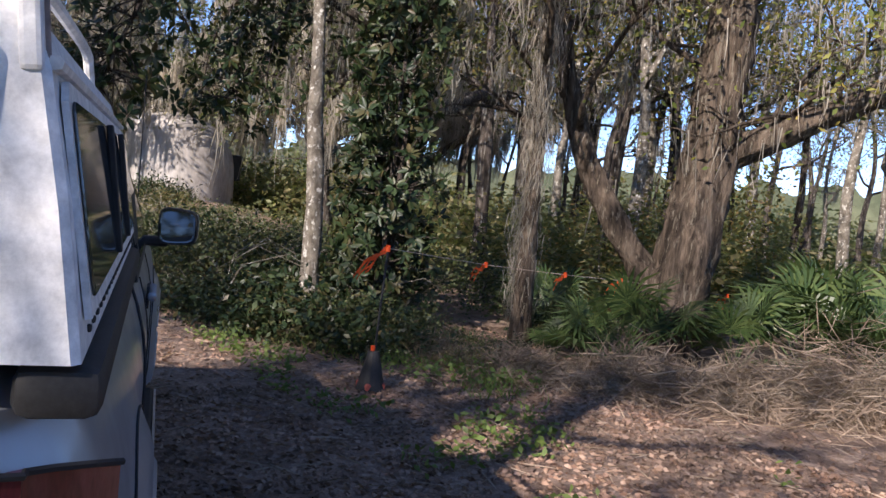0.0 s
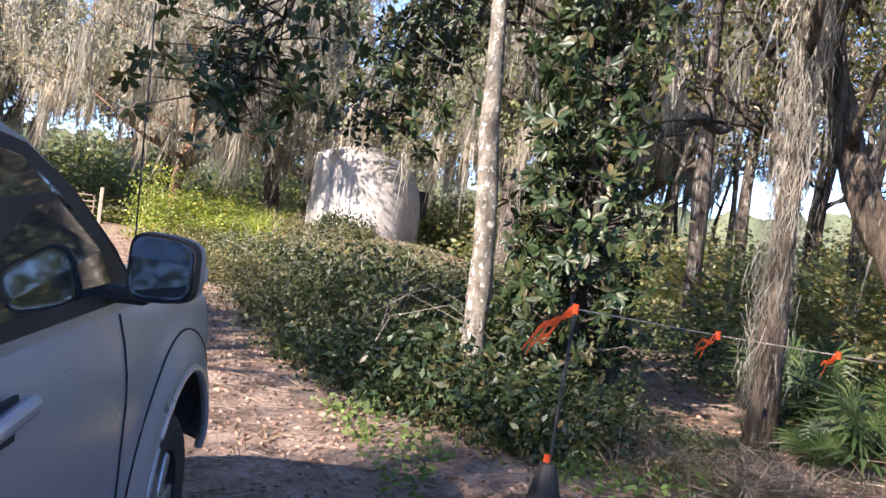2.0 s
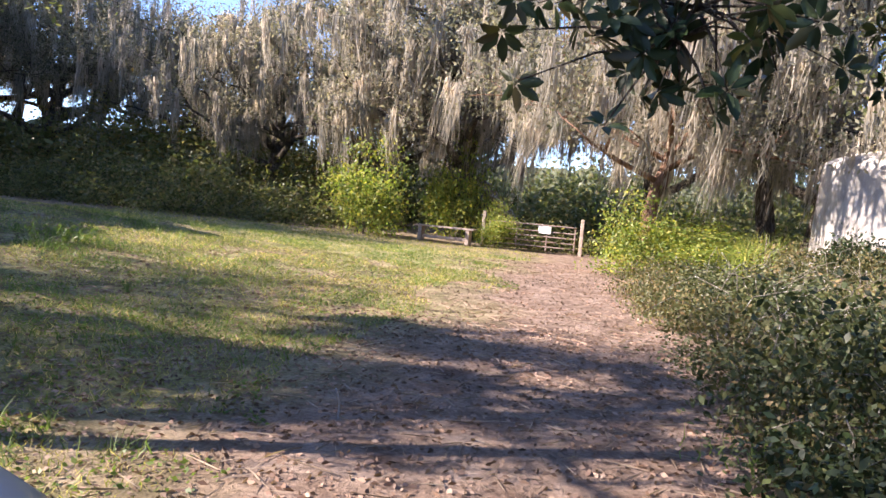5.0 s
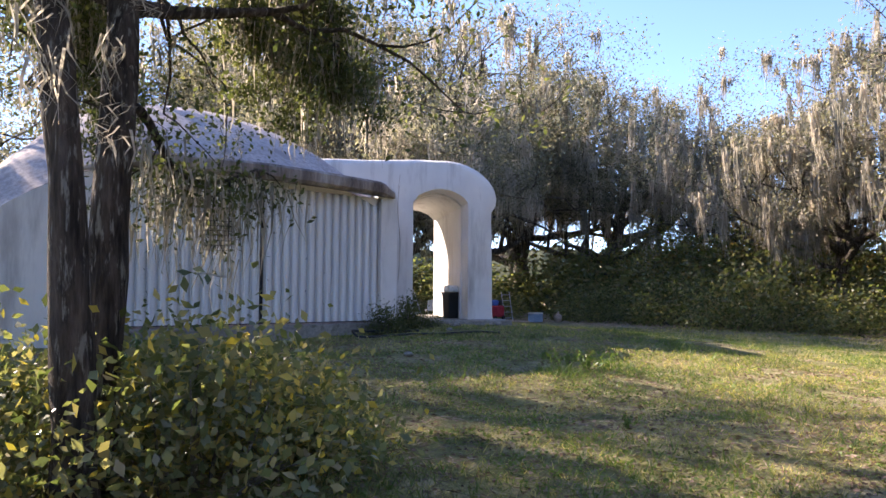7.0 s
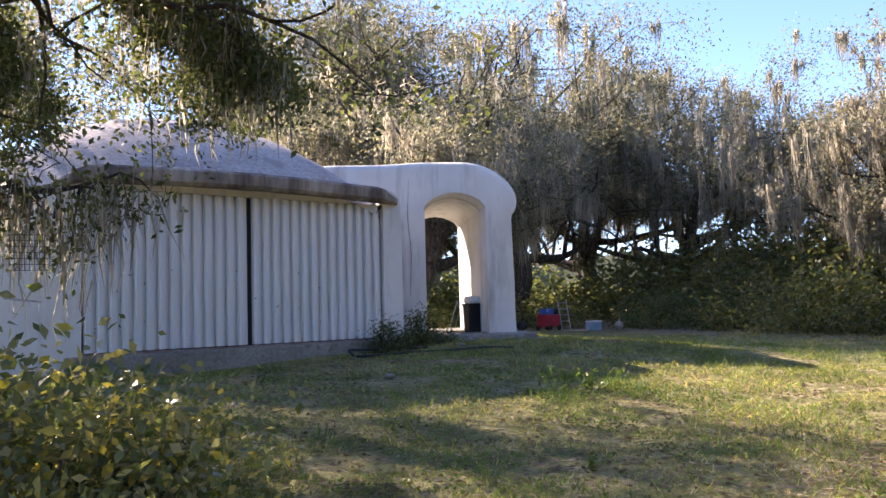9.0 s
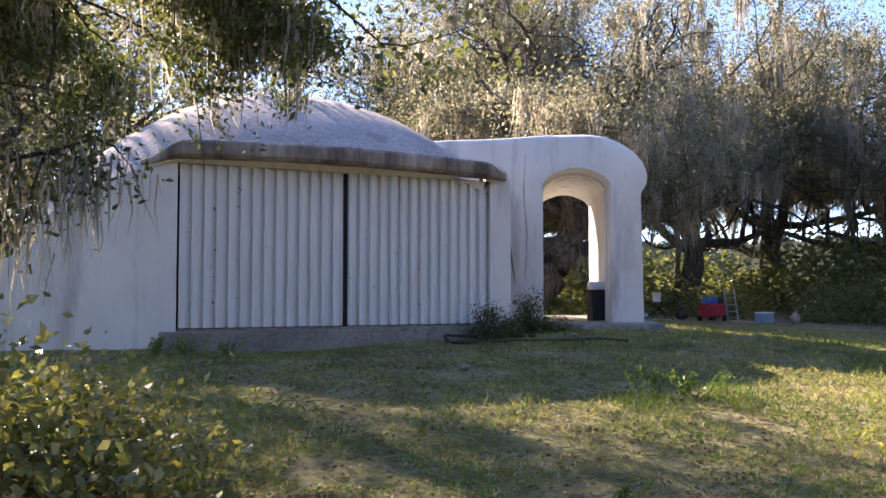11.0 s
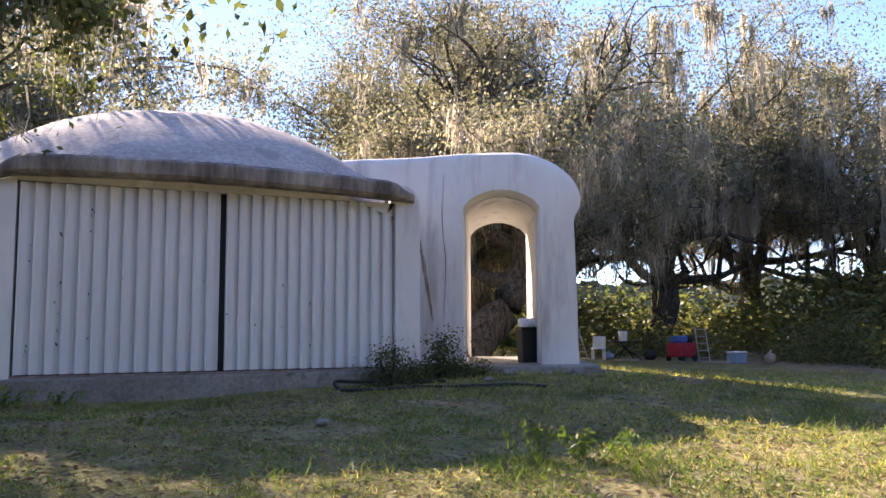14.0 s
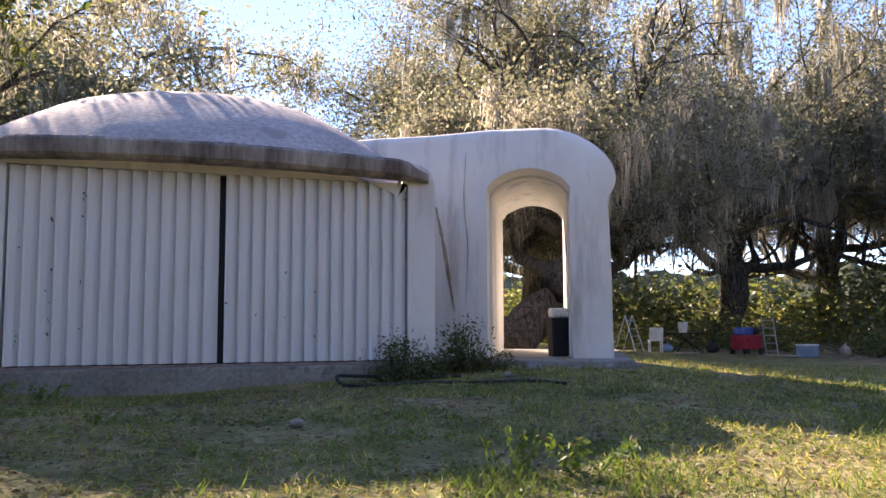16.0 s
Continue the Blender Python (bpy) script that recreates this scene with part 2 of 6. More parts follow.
def make_fascia():
    m, n, l, b = shade("stained_eave", (0.5, 0.45, 0.4), 0.9, 0, 0.2)
    a = noisy(n, l, 1.6, 6, 0.7, (1.0, 1.0, 0.25))
    s = noisy(n, l, 9, 5, 0.7, (1.0, 1.0, 0.2))
    r = ramp(n, l, a.outputs[0], ((0.36, (0.13, 0.1, 0.085)), (0.5, (0.3, 0.25, 0.21)), (0.66, (0.52, 0.47, 0.41))))
    r2 = ramp(n, l, s.outputs[0], ((0.3, (0.55, 0.55, 0.55)), (0.7, (1.25, 1.2, 1.15))))
    l.new(mixed(n, l, 0.8, r.outputs[0], r2.outputs[0], "MULTIPLY"), b.inputs["Base Color"])
    bumped(n, l, b, s.outputs[0], 0.4, 0.02)
    return m


FASCIA = make_fascia()
DOOR_WHITE = mottled("white_door_vinyl", (0.78, 0.765, 0.74), (0.84, 0.83, 0.81), 0.5, 0.5, 0.02, 0.001, 420, (1, 1, 1), 0.4)
CONCRETE = mottled("concrete", (0.2, 0.185, 0.16), (0.34, 0.315, 0.28), 1.2, 0.92, 0.4, 0.015, 18, c3=(0.16, 0.15, 0.12))
TANK = mottled("tank_plaster", (0.35, 0.32, 0.29), (0.46, 0.43, 0.395), 0.6, 0.85, 0.25, 0.02, 5, (1, 1, 0.4))
MILDEW = mottled("mildew", (0.05, 0.045, 0.035), (0.12, 0.1, 0.08), 20, 0.95, 0.1, 0.001)
DARK_GAP = shade("dark_gap", (0.012, 0.013, 0.016), 0.8)[0]
BIN_BLACK = mottled("black_bin_plastic", (0.012, 0.012, 0.013), (0.02, 0.02, 0.021), 3, 0.55, 0.1, 0.002)
WOOD_GREY = mottled("weathered_plank", (0.34, 0.27, 0.22), (0.5, 0.4, 0.33), 3, 0.9, 0.5, 0.006, 25, (0.3, 3, 3))
STEEL_RUST = mottled("rusty_gate_steel", (0.22, 0.15, 0.12), (0.36, 0.29, 0.26), 3, 0.7, 0.3, 0.003)
RUBBER = mottled("tyre_rubber", (0.02, 0.02, 0.02), (0.035, 0.034, 0.032), 6, 0.85, 0.2, 0.003)
PLASTIC = mottled("black_trim_plastic", (0.018, 0.018, 0.019), (0.03, 0.03, 0.031), 8, 0.6, 0.15, 0.002)
RIBBON = leafy("orange_flag_tape", ((0.75, 0.1, 0.03), (0.9, 0.16, 0.04)), 0.4, 0.35)


def make_paint():
    m, n, l, b = shade("silver_car_paint", (0.33, 0.37, 0.43), 0.32, 0.5, 0.5)
    dust = noisy(n, l, 3.5, 6, 0.7)
    f = ramp(n, l, dust.outputs[0], ((0.42, (0, 0, 0)), (0.8, (0.55, 0.55, 0.55))))
    l.new(mixed(n, l, f.outputs[0], (0.33, 0.37, 0.43), (0.36, 0.345, 0.32)), b.inputs["Base Color"])
    rr = ramp(n, l, dust.outputs[0], ((0.3, (0.26, 0.26, 0.26)), (0.75, (0.5, 0.5, 0.5))))
    l.new(rr.outputs[0], b.inputs["Roughness"])
    b.inputs["Coat Weight"].default_value = 0.5
    b.inputs["Coat Roughness"].default_value = 0.12
    return m


PAINT = make_paint()
SHELL_WHITE = mottled("white_gelcoat", (0.74, 0.73, 0.7), (0.8, 0.79, 0.77), 1.2, 0.4, 0.05, 0.002, 20)
GLASS = shade("tinted_window_glass", (0.02, 0.025, 0.028), 0.04, 0.0, 0.9)[0]
LAMP_RED = mottled("red_lamp_lens", (0.1, 0.012, 0.015), (0.2, 0.06, 0.06), 14, 0.2, 0.1, 0.002, 60, (1, 1, 0.3))
LAMP_CLEAR = shade("clear_lamp_lens", (0.5, 0.5, 0.48), 0.1)[0]
LAMP_AMBER = shade("amber_lens", (0.7, 0.3, 0.05), 0.15)[0]
CHROME = shade("mirror_glass", (0.42, 0.46, 0.52), 0.03, 1.0)[0]
STEEL = mottled("wheel_alloy", (0.42, 0.42, 0.43), (0.5, 0.5, 0.5), 5, 0.35, 0.05, 0.002, metal=0.8)


def make_ground():
    m, n, l, b = shade("soil_and_grass", (0.2, 0.15, 0.1), 0.95, 0, 0.15)
    tc = n.new("ShaderNodeTexCoord")
    sep = n.new("ShaderNodeSeparateXYZ")
    l.new(tc.outputs["Object"], sep.inputs[0])
    big = noisy(n, l, 0.35, 5, 0.6)
    mid = noisy(n, l, 2.2, 6, 0.7)
    fine = noisy(n, l, 24, 5, 0.75)
    dirt = ramp(n, l, mid.outputs[0], ((0.3, (0.14, 0.092, 0.066)), (0.5, (0.27, 0.192, 0.145)), (0.7, (0.4, 0.305, 0.24))))
    lawn = ramp(n, l, mid.outputs[0], ((0.3, (0.12, 0.15, 0.045)), (0.5, (0.27, 0.25, 0.105)), (0.7, (0.46, 0.385, 0.22))))
    # edge between track and lawn runs along y = -11.5 and bends north past the gate road
    ad = n.new("ShaderNodeMath")
    ad.operation = "MULTIPLY_ADD"
    ad.inputs[1].default_value = 5.0
    l.new(big.outputs[0], ad.inputs[0])
    l.new(sep.outputs[1], ad.inputs[2])
    mr = n.new("ShaderNodeMapRange")
    mr.inputs[1].default_value, mr.inputs[2].default_value = -10.2, -7.8
    l.new(ad.outputs[0], mr.inputs[0])
    ax = n.new("ShaderNodeMath")
    ax.operation = "MULTIPLY_ADD"
    ax.inputs[1].default_value = 6.0
    l.new(big.outputs[0], ax.inputs[0])
    l.new(sep.outputs[0], ax.inputs[2])
    mx = n.new("ShaderNodeMapRange")
    mx.inputs[1].default_value, mx.inputs[2].default_value, mx.inputs[3].default_value, mx.inputs[4].default_value = 18.0, 23.0, 1.0, 0.25
    l.new(ax.outputs[0], mx.inputs[0])
    mu = n.new("ShaderNodeMath")
    mu.operation = "MULTIPLY"
    l.new(mr.outputs[0], mu.inputs[0])
    l.new(mx.outputs[0], mu.inputs[1])
    col = mixed(n, l, mu.outputs[0], dirt.outputs[0], lawn.outputs[0])
    r2 = ramp(n, l, fine.outputs[0], ((0.3, (0.45, 0.45, 0.45)), (0.7, (1.35, 1.35, 1.35))))
    l.new(mixed(n, l, 0.85, col, r2.outputs[0], "MULTIPLY"), b.inputs["Base Color"])
    bumped(n, l, b, fine.outputs[0], 0.9, 0.04)
    return m


GROUND = make_ground()

# ---- ground ----
def axis(lo, hi, step, far):
    a = list(np.arange(lo, hi + 1e-6, step))
    d, left, right = step, [], []
    x = lo
    while x > -far:
        d *= 1.35
        x -= d
        left.append(x)
    d, x = step, hi
    while x < far:
        d *= 1.35
        x += d
        right.append(x)
    return left[::-1] + a + right


GX, GY = axis(-18, 34, 0.3, 1200), axis(-34, 26, 0.3, 1200)
gv = [(x, y, rough_z(x, y)) for y in GY for x in GX]
nx = len(GX)
gf = np.array([(j * nx + i, j * nx + i + 1, (j + 1) * nx + i + 1, (j + 1) * nx + i) for j in range(len(GY) - 1) for i in range(nx - 1)])
ground = tagged(sheet("ground", np.array(gv), gf, GROUND, smooth=True), "sandy track with fallen leaves beside a patchy dry lawn", "ground", kind="structure")


# ---- foliage helpers ----
def leaf_quads(centres, rng, size, aspect=0.5, flat=0.0, hang=0.0):
    """One pointed leaf blade at each centre."""
    n = len(centres)
    d = rng.normal(size=(n, 3))
    d[:, 2] = d[:, 2] * (1 - flat) - hang
    d /= np.linalg.norm(d, axis=1, keepdims=True) + 1e-9
    s = np.cross(d, rng.normal(size=(n, 3)))
    s /= np.linalg.norm(s, axis=1, keepdims=True) + 1e-9
    L = size * rng.uniform(0.6, 1.35, (n, 1))
    W = L * aspect
    up = np.cross(d, s)
    v = np.empty((n, 4, 3))
    v[:, 0] = centres - d * L / 2
    v[:, 1] = centres + s * W / 2 + up * W * 0.16
    v[:, 2] = centres + d * L / 2
    v[:, 3] = centres - s * W / 2 + up * W * 0.16
    f = np.arange(n * 4).reshape(n, 4)
    return v.reshape(-1, 3), f


def strands(tops, rng, length, width, sway=0.12, segs=2, wind=(0.0, 0.0), curl=0.02):
    """Hanging ribbons that taper to a point, one at each top."""
    n = len(tops)
    L = length * rng.uniform(0.35, 1.4, n)
    a = rng.uniform(0, 2 * math.pi, n)
    side = np.stack([np.cos(a), np.sin(a), np.zeros(n)], 1)
    W = width * rng.uniform(0.5, 1.5, n)
    drift = rng.normal(0, sway, (n, 2))
    v = np.empty((n, (segs + 1) * 2, 3))
    for k in range(segs + 1):
        u = k / segs
        c = tops.copy()
        c[:, 2] -= L * u
        c[:, 0] += (drift[:, 0] + wind[0]) * L * u * u + rng.normal(0, curl, n)
        c[:, 1] += (drift[:, 1] + wind[1]) * L * u * u + rng.normal(0, curl, n)
        w = (W * (1.0 - 0.85 * u) * (0.6 + 0.8 * math.sin(math.pi * min(1, u * 1.3 + 0.15))))[:, None]
        v[:, 2 * k] = c - side * w / 2
        v[:, 2 * k + 1] = c + side * w / 2
    base = (np.arange(n) * (segs + 1) * 2)[:, None]
    f = np.concatenate([base + np.array([[2 * k, 2 * k + 1, 2 * k + 3, 2 * k + 2]]) for k in range(segs)], 0)
    return v.reshape(-1, 3), f


def joined(*sets):
    vs, fs, o = [], [], 0
    for v, f in sets:
        vs.append(v)
        fs.append(f + o)
        o += len(v)
    return np.concatenate(vs), np.concatenate(fs)


def clumps(points, rng, per, spread, squash=0.7):
    p = np.repeat(np.asarray(points), per, axis=0)
    r = rng.normal(size=p.shape) * spread
    r[:, 2] *= squash
    return p + r


def branch(acc, out, p, d, r, length, level, rng, rise, droop, sides):
    """A crooked limb with side limbs; collects twig points."""
    n = 5
    pts, rad = [p.copy()], [r]
    q = p.copy()
    d = d.normalized()
    for i in range(n):
        d = (d + Vector(rng.normal(0, 0.24, 3)) + Vector((0, 0, rise - droop * i / n))).normalized()
        q = q + d * (length / n)
        pts.append(q.copy())
        rad.append(r * (1 - 0.72 * (i + 1) / n))
        if level <= 1 and i >= 1:
            out.append((tuple(q), level))
    add_tube(acc, pts, rad, sides, 0.25 if level > 1 else 0.0, float(rng.uniform(0, 9)))
    if level <= 0:
        return
    kids = 4 if level > 1 else 3
    for k in range(kids):
        i = 2 + int(rng.integers(0, n - 1))
        i = min(i, n)
        w = Vector(rng.normal(0, 1, 3))
        w.z = abs(w.z) * 0.35
        nd = (d * 0.55 + w.normalized() * 0.85).normalized()
        branch(acc, out, pts[i], nd, rad[i] * 0.8 + 0.004, length * rng.uniform(0.5, 0.75), level - 1, rng, rise * 0.8, droop, max(4, sides - 2))


def oak(name, base, trunk, radius, limbs, limb_length, leaves, leaf_size, spread, moss, moss_length, seed,
        label, bark=None, leaf=None, moss_width=0.05, group="", rise=0.08, droop=0.18, start=0.45, category="tree", low=None, high=None, aspect=0.5, levels=2, moss_spread=0.35, aim=None, wind=(0, 0)):
    """A tree: trunk along the given path (relative to the base), limbs from its upper part, leaf clumps at the twigs, moss hanging below."""
    rng = np.random.default_rng(seed)
    t = thing(name, base, label, category, group)
    acc, out = ([], []), []
    pts = smooth_path(trunk, 3 * len(trunk) + 2)
    n = len(pts)
    rad = [radius * (1.35 - 0.35 * min(1, i / 2.0)) * (1 - 0.55 * i / (n - 1)) for i in range(n)]
    stem = ([], [])
    add_tube(stem, pts, rad, 14, 0.3, seed * 1.7)
    for k in range(limbs):
        u = start + (1 - start) * (k + 0.5) / limbs
        i = min(n - 1, int(u * (n - 1)))
        a = k * 2.4 + rng.uniform(-0.5, 0.5)
        d = Vector((math.cos(a), math.sin(a), rng.uniform(0.15, 0.8)))
        if aim:
            d += Vector(aim)
        branch(acc, out, pts[i], d, rad[i] * 0.62, limb_length * rng.uniform(0.75, 1.2), levels, rng, rise, droop, 7)
    sheet("trunk", stem[0], stem[1], bark or BARK_OAK, t, smooth=True)
    sheet("branchwork", acc[0], acc[1], bark or BARK_OAK, t, smooth=True)
    tips = np.array([o[0] for o in out])
    if low is not None:
        tips = tips[tips[:, 2] > low]
    if high is not None:
        tips = tips[tips[:, 2] < high]
    if leaves:
        per = max(1, int(leaves / len(tips)))
        c = clumps(tips, rng, per, spread)
        sheet("crown", *leaf_quads(c, rng, leaf_size, aspect), leaf or LEAF_OAK, t)
    if moss:
        host = np.concatenate([tips, np.array([tuple(p) for p in pts[n // 2:]])])
        m = max(8, moss // 24)
        host = host[rng.integers(0, len(host), m)]
        host = host + rng.normal(0, moss_spread * 0.6, host.shape) * np.array((1, 1, 0.4))
        tops = clumps(host, rng, 26, moss_spread * 0.2, 1.6)
        each = np.repeat(moss_length * rng.uniform(0.15, 0.95, m) ** 1.3, 26)
        v, f = strands(tops, rng, each, moss_width * 0.55, 0.1, 3, wind, 0.045)
        sheet("hanging_moss", v, f, MOSS, t)
    return t


def shrub(name, base, size, leaves, leaf_size, seed, label, leaf=None, stems=9, category="shrub", group="", aspect=0.55, bark=None, lumps=26, kind=""):
    """A bush of crooked stems with leaf clumps of uneven outline."""
    rng = np.random.default_rng(seed)
    t = thing(name, base, label, category, group, kind=kind)
    acc = ([], [])
    cs = []
    sx, sy, sz = size
    for k in range(lumps):
        a, r = rng.uniform(0, 2 * math.pi), math.sqrt(rng.uniform(0, 1))
        h = rng.uniform(0.12, 1.0) * (1 - 0.45 * r * r)
        cs.append((sx * r * math.cos(a), sy * r * math.sin(a), sz * h))
    for k in range(stems):
        c = Vector(cs[k % lumps])
        p0 = Vector((c.x * 0.3, c.y * 0.3, -0.08))
        add_tube(acc, [p0, p0.lerp(c, 0.5) + Vector(rng.normal(0, 0.06, 3)), c], [0.02, 0.014, 0.005], 5)
    sheet("stem_tangle", acc[0], acc[1], bark or BARK_DARK, t)
    c = clumps(cs, rng, max(1, leaves // lumps), 0.2 * (sx * sy * sz) ** (1 / 3) + 0.04, 0.8)
    c[:, 2] = np.abs(c[:, 2])
    sheet("foliage", *leaf_quads(c, rng, leaf_size, aspect), leaf or LEAF_BUSH, t)
    return t

# ---- garage: dome hall with front wall, eave, doors ----
DOOR_L, DOOR_R, DOOR_T = -2.74, 2.63, 2.68
garage = thing("garage_building", (0, 0, 0), "white stucco dome garage with a rolled eave and folding doors", "building")


def dome_section(y):
    """Half width and height of the hall's arched section at depth y."""
    u = y / 7.6
    h = 2.98 + 1.62 * math.sin(min(1.0, y / 3.4) * math.pi / 2) if y < 3.4 else -0.9 + 5.5 * math.sqrt(max(0.0, 1 - ((y - 3.4) / 4.3) ** 2))
    w = 5.2 - 1.25 * smoothstep(0.1, 3.2, y) if y < 3.4 else 3.95 * math.sqrt(max(0.0, 1 - ((y - 3.4) / 4.35) ** 2))
    return w, h


def section_points(y, n=48, cap=2.97):
    w, h = dome_section(y)
    pts = []
    for i in range(n + 1):
        a = math.pi * (1 - i / n)
        c, s = math.cos(a), math.sin(a)
        x = -0.6 + w * math.copysign(abs(c) ** (2 / (2.25 + 0.35 * smoothstep(0.0, 1.5, y))), c)
        z = -0.95 + (h + 0.95) * abs(s) ** (2 / (2.25 + 0.35 * smoothstep(0.0, 1.5, y)))
        pts.append((min(x, cap), y, z))
    return pts


def hall():
    bm = bmesh.new()
    ys = [0.0, 0.12, 0.3, 0.6, 1.0, 1.5, 2.1, 2.8, 3.4, 4.1, 4.9, 5.7, 6.4, 7.0, 7.4, 7.65]
    rings = []
    for y in ys:
        rings.append([bm.verts.new((p[0], p[1], p[2] + 0.03 * noise.noise(Vector((p[0] * 0.8, y * 0.8, p[2]))))) for p in section_points(y)])
    for a, b in zip(rings, rings[1:]):
        for i in range(len(a) - 1):
            bm.faces.new((a[i], b[i], b[i + 1], a[i + 1]))
    bmesh.ops.recalc_face_normals(bm, faces=bm.faces)
    return bm


hall_roof = part("roof", hall(), ROOF, garage, "weathered pinkish grey coated dome roof", True)


def front_wall():
    """The wall round the doors, 0.22 m thick, its outline the arch of the hall."""
    bm = bmesh.new()
    outline = [(p[0], p[2]) for p in section_points(0.0, 64, 3.2)]
    y0, y1 = -0.06, 0.16
    left = [q for q in outline if q[0] < DOOR_L]
    mid = [q for q in outline if DOOR_L <= q[0] <= DOOR_R]
    strips = []
    for x, z in left:
        strips.append((x, -0.95, z))
    zl = np.interp(DOOR_L, [q[0] for q in outline], [q[1] for q in outline])
    strips.append((DOOR_L, -0.95, zl))

    def column(data):
        prev = None
        for x, zb, zt in data:
            vs = [bm.verts.new((x, y0, zb)), bm.verts.new((x, y0, zt)), bm.verts.new((x, y1, zt)), bm.verts.new((x, y1, zb))]
            if prev:
                for k in range(4):
                    bm.faces.new((prev[k], vs[k], vs[(k + 1) % 4], prev[(k + 1) % 4]))
            else:
                bm.faces.new(vs)
            prev = vs
        bm.faces.new(prev[::-1])

    column(strips)
    top = [(DOOR_L, 2.68, zl)] + [(x, 2.68 - 0.11 * (x - DOOR_L) / 5.37, z) for x, z in mid] + [(DOOR_R, 2.57, 2.86)]
    column(top)
    column([(DOOR_R + 0.002, -0.95, 2.88), (2.82, -0.95, 2.86), (2.96, -0.95, 2.76), (3.03, -0.95, 2.55)])
    bmesh.ops.recalc_face_normals(bm, faces=bm.faces)
    return bm


part("front_wall", front_wall(), STUCCO, garage, "white stucco wall with grey streaks")


def eave():
    """A rolled lip above the doors: bowed outward, thick fascia with soft edges."""
    bm = bmesh.new()
    n = 40
    prof = [(0.05, 0.0), (-0.1, -0.015), (-0.2, 0.0), (-0.25, 0.05), (-0.26, 0.14), (-0.25, 0.23), (-0.2, 0.28), (-0.1, 0.3), (0.15, 0.33)]
    rings = []
    for i in range(n + 1):
        u = i / n
        x = -3.3 + 6.22 * u
        bow = 0.3 * math.sin(math.pi * min(1, max(0, u))) ** 0.8
        z = 2.73 + 0.06 * math.sin(math.pi * u) - 0.14 * u - (0.12 * smoothstep(0.1, 0.0, u))
        shrink = 1 - 0.55 * smoothstep(0.93, 1.0, u) - 0.75 * smoothstep(0.12, 0.0, u)
        rings.append([bm.verts.new((x, y * shrink - bow * 0.6 - 0.03, z + h * shrink + 0.008 * noise.noise(Vector((x * 3, h * 5, 0))))) for y, h in prof])
    for a, b in zip(rings, rings[1:]):
        for k in range(len(prof) - 1):
            bm.faces.new((a[k], a[k + 1], b[k + 1], b[k]))
    bm.faces.new(rings[0])
    bm.faces.new(rings[-1][::-1])
    bmesh.ops.recalc_face_normals(bm, faces=bm.faces)
    return bm


part("eave", eave(), FASCIA, garage, "eave with dark water stains", True)
part("door_plinth", boxed((DOOR_R - DOOR_L + 0.5, 0.4, 0.9), ((DOOR_L + DOOR_R) / 2, -0.02, -0.49), bevel=0.02), CONCRETE, garage, "low mossy concrete kerb under the doors")
part("door_track", boxed((DOOR_R - DOOR_L, 0.05, 0.03), ((DOOR_L + DOOR_R) / 2, -0.03, -0.02)), STEEL_RUST, garage, "rusty bottom track")


def folding_door(x0, x1, z0, zt0, zt1, slats, name, label):
    """Accordion door of upright panels; each panel a shallow wedge, overlapping the next."""
    d = thing(name, (0, 0.06, 0), label, "door", "garage doors")
    w = (x1 - x0) / slats
    for k in range(slats):
        a, b = x0 + k * w, x0 + (k + 1) * w
        ta, tb = zt0 + (zt1 - zt0) * k / slats, zt0 + (zt1 - zt0) * (k + 1) / slats
        prof = [(a, 0.0), (a + 0.008, -0.1), (a + w * 0.22, -0.118), (a + w * 0.6, -0.078), (b - 0.01, -0.004), (b, 0.0), (b, 0.03), (a, 0.03)]
        bm = bmesh.new()
        lo = [bm.verts.new((x, y, z0)) for x, y in prof]
        hi = [bm.verts.new((x, y, ta + (tb - ta) * (x - a) / w)) for x, y in prof]
        m = len(prof)
        for i in range(m):
            bm.faces.new((lo[i], lo[(i + 1) % m], hi[(i + 1) % m], hi[i]))
        bm.faces.new(lo[::-1])
        bm.faces.new(hi)
        bmesh.ops.recalc_face_normals(bm, faces=bm.faces)
        part("door_slat", bm, DOOR_WHITE, d)
    return d


folding_door(DOOR_L + 0.03, -0.035, 0.01, 2.66, 2.62, 14, "folding_door", "closed white accordion garage door leaf with spots of mildew")
folding_door(0.05, DOOR_R - 0.02, 0.01, 2.62, 2.56, 14, "folding_door", "closed white accordion garage door leaf beside the dark gap")
rng = np.random.default_rng(12)
for k in range(26):
    x, z = (-2.55 + 0.385 * int(rng.integers(0, 3)) + rng.normal(0, 0.012), rng.uniform(0.15, 2.5)) if k % 3 else (rng.uniform(-2.6, 2.4), rng.uniform(0.1, 1.4))
    part("mildew_spot", boxed((0.018 * rng.uniform(0.5, 1.3), 0.006, 0.03 * rng.uniform(0.5, 1.6)), (x, -0.058, z), (0, rng.uniform(-30, 30), 0), 0.002), MILDEW, garage)
# near-black strip and sheet paint the unlit inside behind the doors
part("door_gap", boxed((0.1, 0.02, 2.66), (0.005, 0.1, 1.33)), DARK_GAP, garage, "dark seam between the door leaves")
part("dark_backing", boxed((5.5, 0.1, 3.4), (-0.05, 0.22, 0.8)), DARK_GAP, garage)
part("side_return", boxed((0.14, 1.5, 3.4), (2.955, 0.92, 0.82), bevel=0.02), STUCCO, garage)

# ---- porch tower with arched passage ----
PORCH = (4.72, 0.62, -0.1)
porch = thing("porch_tower", PORCH, "white stucco arched porch beside the garage", "porch", rz=-21)


